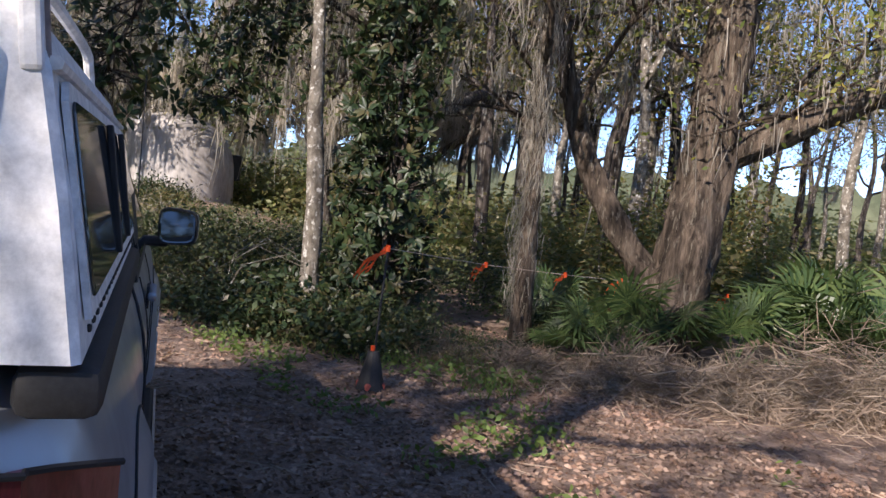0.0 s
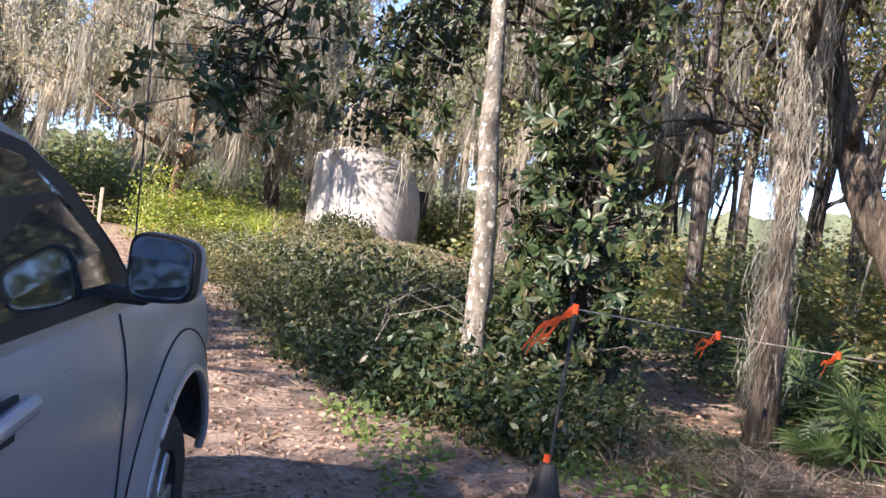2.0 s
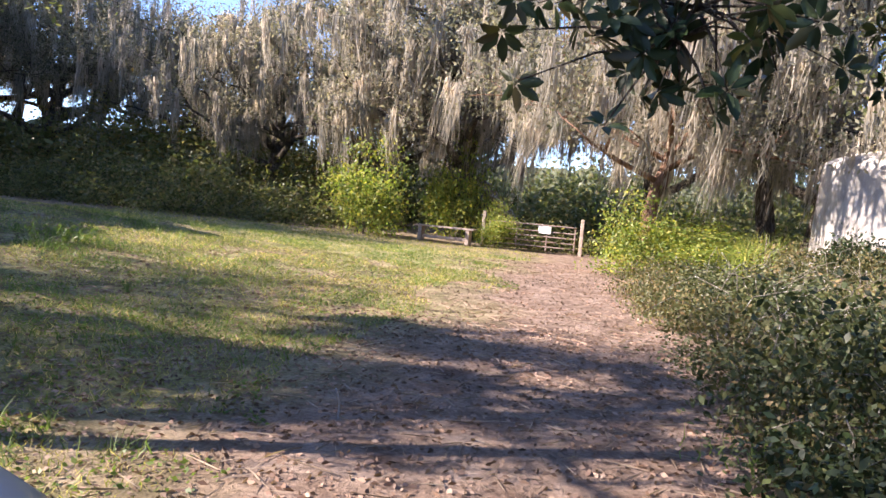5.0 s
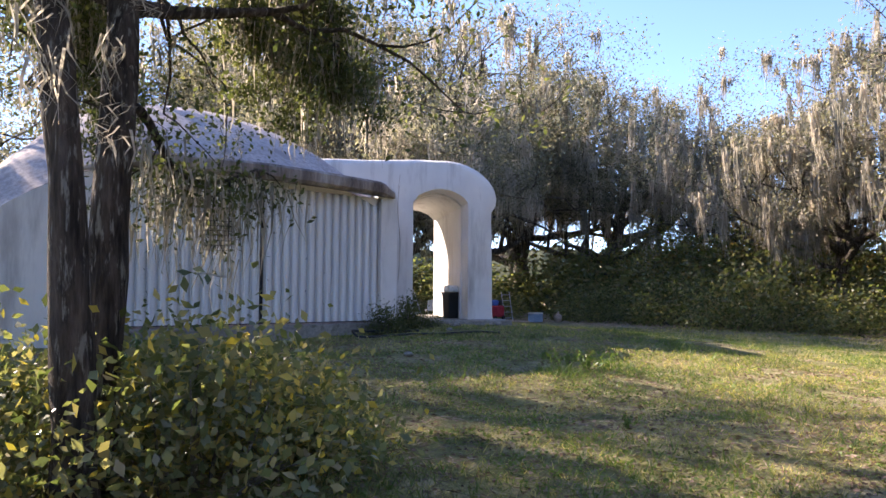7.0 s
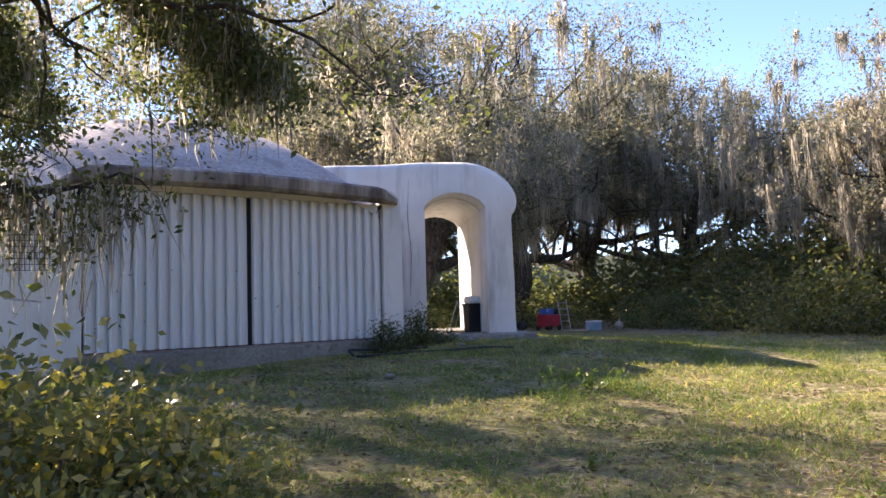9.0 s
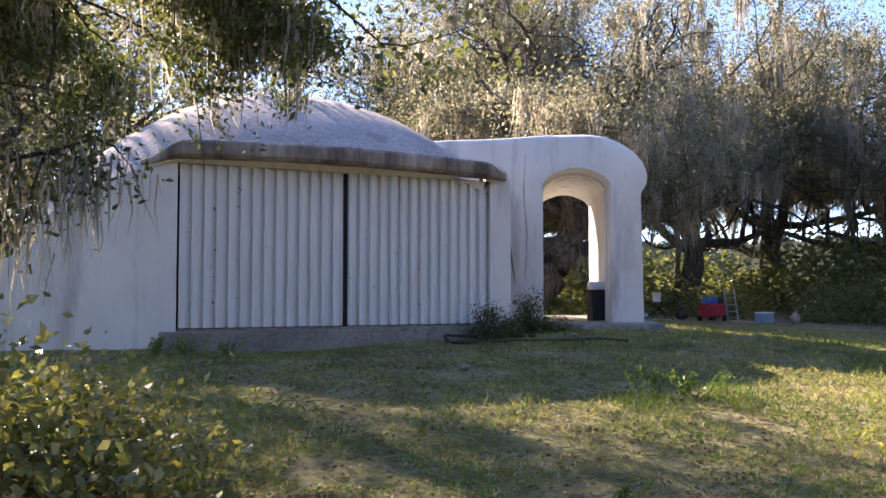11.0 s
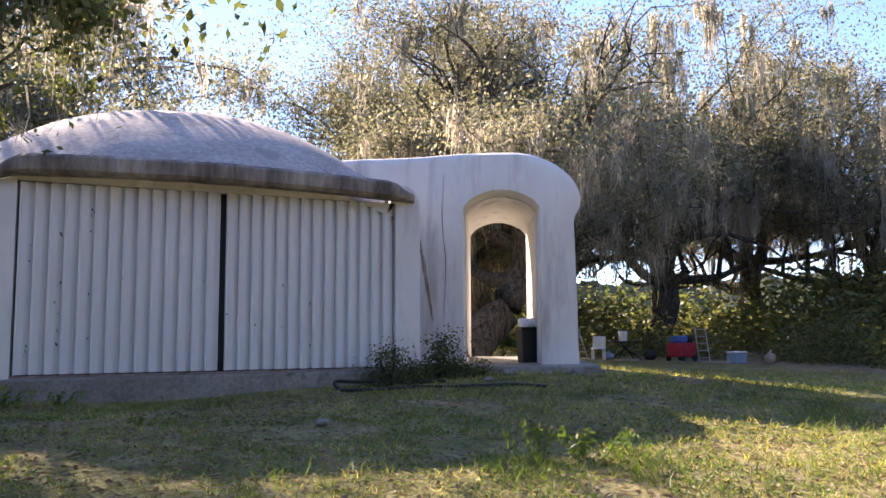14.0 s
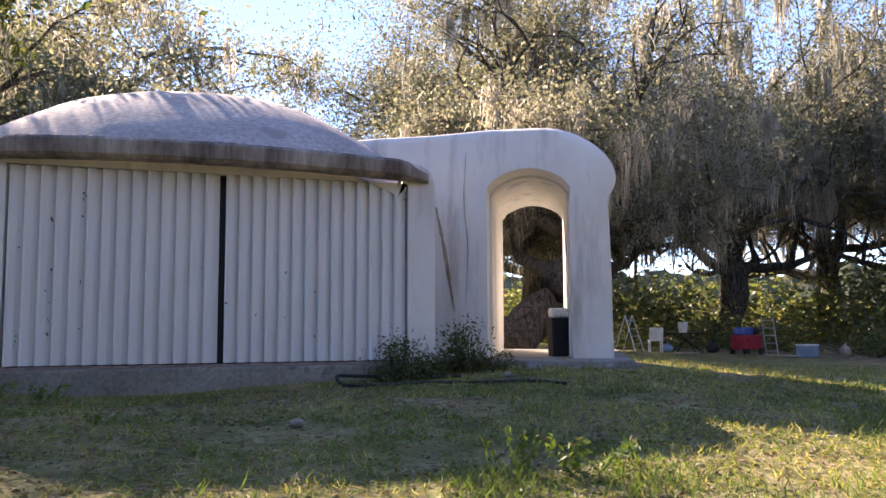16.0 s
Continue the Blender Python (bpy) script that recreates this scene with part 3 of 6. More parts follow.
def porch_shell():
    bm = bmesh.new()
    n = 40
    depth = 2.7

    def outer(i):
        u = i / n
        if u < 0.25:
            k = u / 0.25
            return (-3.3, -0.5 + 4.2 * k)
        if u < 0.45:
            k = (u - 0.25) / 0.2
            return (-3.3 + 3.43 * k, 3.7 + 0.1 * smoothstep(0.0, 1.0, k))
        if u < 0.72:
            k = (u - 0.45) / 0.27 * math.pi / 2
            return (0.13 + 1.28 * math.sin(k), 2.86 + 0.94 * math.cos(k))
        if u < 0.76:
            k = (u - 0.72) / 0.04
            return (1.41 - 0.12 * k, 2.86 - 0.14 * k)
        k = (u - 0.76) / 0.24
        return (1.29 + 0.08 * k * k, 2.72 - 3.22 * k)

    def inner(i, w, h):
        u = i / n
        if u < 0.38:
            return (-w, -0.5 + (h + 0.5) * u / 0.38)
        if u < 0.62:
            k = (u - 0.38) / 0.24
            return (-w + 2 * w * k, h + 0.27 * w / 0.67 * math.sin(k * math.pi) ** 0.8)
        return (w, h - (h + 0.5) * (u - 0.62) / 0.38)

    rows = []
    for v, off, w, h in ((0.0, 0.16, 0.67, 2.84), (0.03, 0.07, 0.668, 2.84), (0.1, 0.02, 0.665, 2.84), (0.2, 0.0, 0.665, 2.82), (0.45, 0, 0.66, 2.8), (0.46, 0, 0.63, 2.78), (depth, 0.0, 0.58, 2.62)):
        o = []
        q = []
        for i in range(n + 1):
            x, z = outer(i)
            wob = 0.025 * noise.noise(Vector((x, v, z * 1.3)))
            cx, cz = x - (off * 0.5 if x > 0 and z > 0 else 0), z - (off if z > 2.8 else 0)
            if v == 0.0:
                wob *= 0.5
            o.append(bm.verts.new((cx + wob, v + (0.02 * noise.noise(Vector((x, z, 7))) if v == 0 else 0), cz + wob)))
            xi, zi = inner(i, w, h)
            q.append(bm.verts.new((xi, v, zi)))
        rows.append((o, q))
    for (o, q), (o2, q2) in zip(rows, rows[1:]):
        for i in range(n):
            bm.faces.new((o[i], o[i + 1], o2[i + 1], o2[i]))
            bm.faces.new((q[i], q2[i], q2[i + 1], q[i + 1]))
    for (o, q), flip in ((rows[0], 1), (rows[-1], -1)):
        for i in range(n):
            bm.faces.new((o[i], q[i], q[i + 1], o[i + 1])[::flip])
    bmesh.ops.recalc_face_normals(bm, faces=bm.faces)
    return bm


part("porch_wall", porch_shell(), STUCCO, porch, "white stucco shell with a hairline crack", True)
RUST = mottled("rust_stain", (0.3, 0.21, 0.15), (0.5, 0.41, 0.33), 6, 0.9, 0.2, 0.003, 40, (1, 1, 0.3))


def wall_mark(trail, width):
    """A thin uneven film on the porch front, following a wandering line."""
    bm = bmesh.new()
    pts = smooth_path([(x, -0.022, z) for x, z in trail], 40)
    prev = None
    for i, p in enumerate(pts):
        w = width * (0.35 + 0.65 * math.sin(math.pi * (i + 0.5) / 40)) * (1 + 0.7 * noise.noise(Vector((i * 0.5, width * 99, 0))))
        x = p.x + 0.012 * noise.noise(Vector((i * 0.6, 3, 0)))
        vs = [bm.verts.new((x - w, p.y + 0.014, p.z)), bm.verts.new((x - w * 0.5, p.y, p.z)), bm.verts.new((x + w * 0.5, p.y, p.z)), bm.verts.new((x + w, p.y + 0.014, p.z))]
        if prev:
            for k in range(3):
                bm.faces.new((prev[k], vs[k], vs[k + 1], prev[k + 1]))
        prev = vs
    return bm


part("rust_streak", wall_mark([(-1.5, 2.5), (-1.38, 1.9), (-1.3, 1.4), (-1.2, 0.8)], 0.03), RUST, porch, "brown rust streak")
part("crack", wall_mark([(-1.0, 3.4), (-1.04, 2.6), (-0.98, 1.8), (-1.02, 0.9)], 0.006), RUST, porch, "hairline crack")
part("porch_floor", boxed((3.2, 3.6, 0.4), (0.0, 1.3, -0.14), bevel=0.03), CONCRETE, porch, "concrete porch slab")


# ---- water tank ----
def tank_body():
    """Cylinder with a domed top that falls away softly on its south side."""
    bm = bmesh.new()
    square = [(1.76, -0.4), (1.74, 0.0), (1.71, 0.8), (1.68, 1.5), (1.66, 1.95), (1.64, 2.2), (1.58, 2.36), (1.4, 2.46), (1.1, 2.56), (0.7, 2.66), (0.35, 2.71), (0.001, 2.73)]
    soft = [(1.76, -0.4), (1.76, 0.0), (1.74, 0.8), (1.7, 1.25), (1.62, 1.6), (1.5, 1.9), (1.33, 2.15), (1.1, 2.36), (0.85, 2.52), (0.55, 2.64), (0.28, 2.7), (0.001, 2.73)]
    n = 96
    rings = []
    for (r0, z0), (r1, z1) in zip(square, soft):
        ring = []
        for k in range(n):
            a = 2 * math.pi * k / n
            w = smoothstep(0.25, 0.95, 0.5 + 0.5 * math.cos(a - radians(-112)))
            r, z = r0 + (r1 - r0) * w, z0 + (z1 - z0) * w
            r -= 0.014 if k % 12 == 0 else 0.0
            r *= 1 + 0.006 * noise.noise(Vector((math.cos(a) * 3, math.sin(a) * 3, z * 2)))
            ring.append(bm.verts.new((r * math.cos(a), r * math.sin(a), z)))
        rings.append(ring)
    for a, b in zip(rings, rings[1:]):
        for k in range(n):
            bm.faces.new((a[k], a[(k + 1) % n], b[(k + 1) % n], b[k]))
    return bm


tank = thing("water_tank", (12.0, -20.4, 0.0), "round whitewashed water tank with a low domed top", "water tank")
part("tank_wall", tank_body(), TANK, tank, smooth=True)
part("lid_hatch", boxed((0.5, 0.5, 0.12), (0.3, 0.2, 2.72), bevel=0.02), TANK, tank)
part("outlet_box", boxed((0.5, 0.45, 0.85), (0.2, -1.85, 1.2), bevel=0.04), PLASTIC, tank, "black box fixed to the tank wall")

# ---- pickup truck ----
truck = thing("pickup_truck", (-9.338, -12.37, -0.85), "parked silver pickup truck with a white camper shell", "car", rz=-17.3)
WHEELS = ((1.57, 0.51), (-1.66, 0.51))


def arch_z(x):
    """Lower edge of the flank at x: the sill, raised over the wheels."""
    z = 0.5
    for wx, r in WHEELS:
        if abs(x - wx) < r:
            z = max(z, 0.45 + math.sqrt(r * r - (x - wx) ** 2))
    return z


def flank_y(z, x):
    """Half width of the body at height z."""
    y = 0.865 - 0.05 * max(0, (0.62 - z) / 0.2) ** 2 - 0.05 * max(0.0, (z - 0.95) / 0.3) ** 2
    for wx, r in WHEELS:
        d = math.hypot(x - wx, z - 0.45)
        y += 0.045 * smoothstep(r + 0.2, r + 0.02, d)
    y -= 0.26 * smoothstep(2.02, 2.49, x) ** 1.5
    y -= 0.13 * smoothstep(-2.36, -2.6, x) ** 1.6
    return y


def top_z(x):
    if x > 0.9:
        return 1.31 - 0.1 * ((x - 0.9) / 1.3) ** 1.6 - 0.2 * smoothstep(2.12, 2.49, x) ** 2
    return 1.31 + 0.08 * smoothstep(-0.66, -0.76, x)


def body_mesh():
    bm = bmesh.new()
    xs = sorted(set([round(v, 3) for v in np.linspace(-2.6, 2.49, 86)] + [wx + k * r for wx, r in WHEELS for k in (-1.0, -0.98, 0.98, 1.0)]))
    rings = []
    for x in xs:
        zb, zt = arch_z(x), top_z(x)
        half = []
        for k in range(10):
            z = zb + (zt - 0.05 - zb) * k / 9
            half.append((flank_y(z, x), z))
        yb = half[-1][0]
        crown = 0.085 if x > 0.9 else 0.0
        half += [(yb - 0.02, zt - 0.018), (yb - 0.07, zt), (yb * 0.72, zt + crown * 0.6), (yb * 0.35, zt + crown), (0.0, zt + crown * 1.05)]
        ring = [bm.verts.new((x, -y, z)) for y, z in half] + [bm.verts.new((x, y, z)) for y, z in half[-2::-1]]
        rings.append(ring)
    for a, b in zip(rings, rings[1:]):
        for i in range(len(a) - 1):
            bm.faces.new((a[i], b[i], b[i + 1], a[i + 1]))
    bm.faces.new(rings[0][::-1])
    bm.faces.new(rings[-1])
    bmesh.ops.recalc_face_normals(bm, faces=bm.faces)
    return bm


body = part("body", body_mesh(), PAINT, truck, "dusty silver painted body", True)
part("underbody", boxed((4.7, 1.35, 0.42), (0, 0, 0.62), bevel=0.03), PLASTIC, truck)


def slab(points, thick):
    """A panel through a ring of points, given thickness along its normal."""
    bm = bmesh.new()
    P = [Vector(p) for p in points]
    nrm = (P[1] - P[0]).cross(P[-1] - P[0]).normalized() * thick
    a = [bm.verts.new(p) for p in P]
    b = [bm.verts.new(p + nrm) for p in P]
    n = len(P)
    bm.faces.new(a)
    bm.faces.new(b[::-1])
    for i in range(n):
        bm.faces.new((a[i], b[i], b[(i + 1) % n], a[(i + 1) % n]))
    bmesh.ops.recalc_face_normals(bm, faces=bm.faces)
    return bm


def cab_mesh():
    """Greenhouse of the cab: lower outline to roof, with rounded roof edge."""
    bm = bmesh.new()
    rows = []
    for k, (z, w, xf, xr) in enumerate(((1.25, 0.81, 1.14, -0.72), (1.45, 0.775, 0.9, -0.7), (1.62, 0.73, 0.65, -0.68), (1.73, 0.69, 0.42, -0.66), (1.8, 0.63, 0.24, -0.6), (1.83, 0.5, 0.1, -0.5))):
        ring = []
        for i in range(7):
            u = -1 + 2 * i / 6
            ring.append(bm.verts.new((xf + 0.1 * (1 - u * u), u * w, z)))
        for i in range(7):
            u = 1 - 2 * i / 6
            ring.append(bm.verts.new((xr, u * w, z)))
        rows.append(ring)
    for a, b in zip(rows, rows[1:]):
        n = len(a)
        for i in range(n):
            bm.faces.new((a[i], a[(i + 1) % n], b[(i + 1) % n], b[i]))
    bm.faces.new(rows[-1])
    bmesh.ops.recalc_face_normals(bm, faces=bm.faces)
    return bm


part("cab", cab_mesh(), PAINT, truck, "", True)


def side(x, z, off):
    w = float(np.interp(z, (1.25, 1.45, 1.62, 1.73, 1.8), (0.81, 0.775, 0.73, 0.69, 0.63)))
    return w + off


for s in (-1, 1):
    ring = [(1.06, 1.3), (0.86, 1.46), (0.61, 1.62), (0.38, 1.72), (0.1, 1.755), (-0.5, 1.745), (-0.62, 1.5), (-0.63, 1.3)]
    wf = part("window_frame", slab([(x, s * side(x, z, 0.004), z) for x, z in ring], 0.012 * s * -1), PLASTIC, truck, "black window surround")
    front = [(0.8, 1.345), (0.72, 1.46), (0.52, 1.6), (0.33, 1.69), (0.08, 1.72), (-0.1, 1.715), (-0.14, 1.345)]
    part("door_glass", slab([(x, s * side(x, z, 0.02), z) for x, z in front], 0.004 * s), GLASS, wf, "tinted side glass")
    rear = [(-0.26, 1.345), (-0.22, 1.715), (-0.46, 1.705), (-0.57, 1.5), (-0.58, 1.345)]
    part("quarter_glass", slab([(x, s * side(x, z, 0.02), z) for x, z in rear], 0.004 * s), GLASS, wf)
part("windscreen", slab([(1.2, -0.66, 1.33), (1.2, 0.66, 1.33), (0.46, 0.56, 1.75), (0.46, -0.56, 1.75)], 0.05), GLASS, truck)


def line_tube(points, r, sides=6):
    acc = ([], [])
    add_tube(acc, points, [r] * len(points), sides)
    bm = bmesh.new()
    vs = [bm.verts.new(v) for v in acc[0]]
    for f in acc[1]:
        bm.faces.new([vs[i] for i in f])
    return bm


def rounded_plate(stations, wide, high, m, s):
    """A thick plate with a soft four-cornered outline, lofted along x; the outer lower corner is drawn in."""
    bm = bmesh.new()
    rings = []
    for x, k in stations:
        ring = []
        for i in range(36):
            a = 2 * math.pi * i / 36
            c, q = math.cos(a), math.sin(a)
            y = 0.5 * wide * k * math.copysign(abs(c) ** 0.42, c)
            z = 0.5 * high * k * math.copysign(abs(q) ** 0.42, q)
            z *= 1 - 0.22 * max(0.0, s * y / wide + 0.1)
            ring.append(bm.verts.new(m @ Vector((x, y, z))))
        rings.append(ring)
    for a, b in zip(rings, rings[1:]):
        for i in range(36):
            bm.faces.new((a[i], a[(i + 1) % 36], b[(i + 1) % 36], b[i]))
    bm.faces.new(rings[0][::-1])
    bm.faces.new(rings[-1])
    bmesh.ops.recalc_face_normals(bm, faces=bm.faces)
    return bm


def deck_z(x, y):
    """Height of the bonnet's skin at x, y."""
    zt, yb = top_z(x), flank_y(top_z(x) - 0.05, x)
    return float(np.interp(abs(y), (0.0, yb * 0.35, yb * 0.72, yb - 0.07, yb - 0.02, yb), (zt + 0.09, zt + 0.085, zt + 0.051, zt, zt - 0.018, zt - 0.05)))


for s in (-1, 1):
    # shut lines: hood edge, door edges, fender flare seam
    xs = np.linspace(1.0, 2.2, 16)
    hood_edge = [(x, s * (flank_y(1.2, x) - 0.1 - 0.04 * (x - 1)), deck_z(x, flank_y(1.2, x) - 0.1 - 0.04 * (x - 1)) + 0.001) for x in xs]
    part("hood_seam", line_tube(hood_edge, 0.006), DARK_GAP, truck)
    for dx in (0.87, -0.16):
        door = [(dx + 0.05 * max(0, z - 0.9), s * (flank_y(z, dx) + 0.001), z) for z in np.linspace(0.52, 1.26, 9)]
        part("door_seam", line_tube(door, 0.0045), DARK_GAP, truck)
    bed = [(-0.74, s * (flank_y(z, -0.74) + 0.001), z) for z in np.linspace(0.52, 1.33, 9)]
    part("bed_seam", line_tube(bed, 0.009), DARK_GAP, truck)
    for wx, r in WHEELS:
        seam = []
        for k in range(37):
            a = math.pi * (0.02 + 0.96 * k / 36)
            x, z = wx + (r + 0.15) * math.cos(a), 0.45 + (r + 0.15) * math.sin(a)
            if z > 0.52:
                seam.append((x, s * (flank_y(z, x) + 0.002), z))
        part("flare_seam", line_tube(seam, 0.004), DARK_GAP, truck)
        lip = []
        for k in range(37):
            a = math.pi * (0.03 + 0.94 * k / 36)
            x, z = wx + r * math.cos(a), 0.45 + r * math.sin(a)
            lip.append((x, s * (flank_y(z, x) - 0.012), z))
        part("arch_lip", line_tube(lip, 0.02, 8), PAINT, truck)
    part("door_handle", boxed((0.2, 0.04, 0.045), (0.07, s * 0.872, 1.165), (0, -5, 0), bevel=0.016), PAINT, truck)
    # flat near-black plate paints the shade of the hollow behind the handle
    part("handle_cup_shade", boxed((0.13, 0.012, 0.1), (0.06, s * 0.852, 1.15), (0, 0, 0), 0.005), DARK_GAP, truck)
    part("running_board", boxed((1.75, 0.2, 0.05), (0.12, s * 0.82, 0.46), (0, 0, 0), 0.02), PLASTIC, truck, "black side step with a bright edge strip")
    part("edge_strip", boxed((1.7, 0.012, 0.02), (0.12, s * 0.925, 0.47)), STEEL, truck)
    mir = rounded_plate([(0.0, 0.98), (0.025, 1.0), (0.055, 0.93), (0.08, 0.72), (0.092, 0.4)], 0.205, 0.2, pose(0.715, s * 0.972, 1.43, 0, 0, s * 12), s)
    mirror = part("mirror", mir, PAINT, truck, "silver door mirror with a black rim", True)
    part("mirror_rim", rounded_plate([(-0.018, 0.9), (-0.022, 0.96), (0.0, 1.0), (0.012, 0.99)], 0.205, 0.2, pose(0.712, s * 0.972, 1.43, 0, 0, s * 12), s), PLASTIC, mirror)
    part("mirror_glass", rounded_plate([(-0.0225, 0.8), (-0.023, 0.88), (-0.015, 0.88)], 0.205, 0.2, pose(0.712, s * 0.972, 1.43, 0, 0, s * 12), s), CHROME, mirror)
    part("mirror_arm", boxed((0.1, 0.16, 0.05), (0.78, s * 0.85, 1.34), (0, 0, 0), 0.015), PLASTIC, mirror)
    part("turn_lamp", boxed((0.05, 0.03, 0.05), (0.775, s * 1.06, 1.42), (0, 0, s * 8), 0.008), LAMP_CLEAR, mirror)
    part("headlight", boxed((0.34, 0.2, 0.22), (2.22, s * 0.69, 1.0), (0, 6, s * -26), 0.06), LAMP_CLEAR, truck, "clear plastic headlight")
    lamp = bmesh.new()
    turn = [(-2.612, 0.58), (-2.614, 0.64), (-2.612, 0.69), (-2.6, 0.733)] + [(x, flank_y(1.15, x) + 0.01) for x in (-2.57, -2.53, -2.48, -2.42)]
    cols = []
    for k, (x, y) in enumerate(turn):
        drop = 0.05 * (k / 7) ** 3 + 0.03 * (1 - min(1, k / 1.5))
        cols.append([lamp.verts.new((x, s * y, z)) for z in (0.96, 1.0, 1.29 - drop, 1.315 - drop)])
    for a, b in zip(cols, cols[1:]):
        for q in range(3):
            lamp.faces.new((a[q], b[q], b[q + 1], a[q + 1]))
    bmesh.ops.recalc_face_normals(lamp, faces=lamp.faces)
    bmesh.ops.solidify(lamp, geom=lamp.faces[:], thickness=0.02)
    part("tail_light", lamp, LAMP_RED, truck, "dusty red tail lamp", True)
    edge = [(x - 0.004, s * (y + 0.002), 1.318 - 0.05 * (k / 7) ** 3 - 0.03 * (1 - min(1, k / 1.5))) for k, (x, y) in enumerate(turn)]
    part("lamp_gap", line_tube(edge, 0.006), DARK_GAP, truck)
    rail = bmesh.new()
    box(rail, (1.82, 0.115, 0.075), (-1.645, s * 0.762, 1.405), (0, 0, 0), 0.022)
    part("bed_rail", rail, PLASTIC, truck, "black bed rail cap", True)
part("tailgate", boxed((0.05, 1.13, 0.62), (-2.6, 0, 1.05), bevel=0.02), PAINT, truck)
part("tailgate_cap", boxed((0.1, 1.2, 0.06), (-2.585, 0, 1.4), bevel=0.02), PLASTIC, truck)
part("front_bumper", boxed((0.22, 1.5, 0.3), (2.42, 0, 0.66), bevel=0.08), PAINT, truck)
part("grille", boxed((0.05, 0.9, 0.2), (2.48, 0, 0.96), bevel=0.02), PLASTIC, truck)
part("rear_bumper", boxed((0.18, 1.66, 0.2), (-2.68, 0, 0.6), bevel=0.04), STEEL, truck)


SHELL_ROWS = ((1.45, 0.79, -0.76, -2.57), (1.66, 0.758, -0.76, -2.545), (1.84, 0.722, -0.76, -2.52), (1.92, 0.69, -0.77, -2.505), (1.97, 0.62, -0.79, -2.48), (1.995, 0.5, -0.82, -2.45), (2.01, 0.25, -0.84, -2.42))


def camper():
    """Fibreglass shell: sides lean in, roof rounded, rear face nearly upright."""
    bm = bmesh.new()
    rows = []
    for z, w, xf, xr in SHELL_ROWS:
        ring = []
        for x, y in ((xr, -w), (xf, -w), (xf, w), (xr, w)):
            cx, cy = (0.012 if x == xr else -0.012), (0.012 if y < 0 else -0.012)
            a, b = bm.verts.new((x + cx, y, z)), bm.verts.new((x, y + cy, z))
            ring += [b, a] if (x == xr) == (y < 0) else [a, b]
        rows.append(ring)
    for a, b in zip(rows, rows[1:]):
        for i in range(8):
            bm.faces.new((a[i], a[(i + 1) % 8], b[(i + 1) % 8], b[i]))
    bm.faces.new(rows[-1])
    bm.faces.new(rows[0][::-1])
    bmesh.ops.recalc_face_normals(bm, faces=bm.faces)
    return bm


def shell_w(z):
    return float(np.interp(z, [r[0] for r in SHELL_ROWS[:5]], [r[1] for r in SHELL_ROWS[:5]]))


shell = part("camper_shell", camper(), SHELL_WHITE, truck, "white fibreglass camper shell")
for s in (-1, 1):
    fr = [(-2.5, 1.5), (-2.48, 1.8), (-2.44, 1.83), (-0.88, 1.83), (-0.84, 1.8), (-0.82, 1.5)]
    sw = part("side_window", slab([(x, s * (shell_w(z) + 0.003), z) for x, z in fr], 0.01 * s), SHELL_WHITE, shell, "pale aluminium window frame")
    gl = [(-2.47, 1.53), (-2.45, 1.79), (-2.43, 1.805), (-1.82, 1.805), (-1.82, 1.53)]
    part("glass_pane", slab([(x, s * (shell_w(z) + 0.014), z) for x, z in gl], 0.004 * s), GLASS, sw)
    gl = [(-1.79, 1.53), (-1.79, 1.805), (-0.9, 1.805), (-0.87, 1.79), (-0.85, 1.53)]
    part("glass_pane", slab([(x, s * (shell_w(z) + 0.014), z) for x, z in gl], 0.004 * s), GLASS, sw)
    for x in (-1.81, -1.35):
        part("sash_bar", boxed((0.035, 0.014, 0.28), (x, s * (shell_w(1.67) + 0.02), 1.668), (s * 8, 0, 0), 0.003), PLASTIC, sw)
    part("drip_gutter", line_tube([(-2.5, s * (shell_w(1.85) + 0.008), 1.85), (-1.6, s * (shell_w(1.85) + 0.008), 1.852), (-0.8, s * (shell_w(1.85) + 0.008), 1.85)], 0.011), SHELL_WHITE, shell)
    for k in range(22):
        part("rivet", boxed((0.012, 0.008, 0.012), (-2.44 + 0.074 * k, s * (shell_w(1.477) + 0.002), 1.477), (0, 0, 0), 0.003), PLASTIC, shell)
    part("rack_post", boxed((0.035, 0.03, 0.3), (-2.5, s * 0.685, 1.98), (s * 6, 4, 0), 0.008), SHELL_WHITE, shell, "white painted roof rack post")
    part("post_strip", boxed((0.012, 0.034, 0.28), (-2.478, s * 0.688, 1.985), (s * 6, 4, 0), 0.003), STEEL_RUST, shell)
    part("roof_rail", line_tube(smooth_path([(-0.8, s * 0.63, 1.9), (-0.84, s * 0.62, 2.02), (-0.95, s * 0.615, 2.07), (-1.6, s * 0.61, 2.075), (-2.45, s * 0.61, 2.06)], 24), 0.016, 8), SHELL_WHITE, shell)
part("hatch_frame", boxed((0.04, 1.24, 0.42), (-2.575, 0, 1.69), (0, 7, 0), 0.015), SHELL_WHITE, shell)
part("hatch_glass", boxed((0.012, 1.05, 0.28), (-2.6, 0, 1.7), (0, 7, 0)), GLASS, shell)
for y in (-0.3, 0.3):
    part("hatch_latch", boxed((0.04, 0.07, 0.03), (-2.63, y, 1.52), bevel=0.008), PLASTIC, shell)


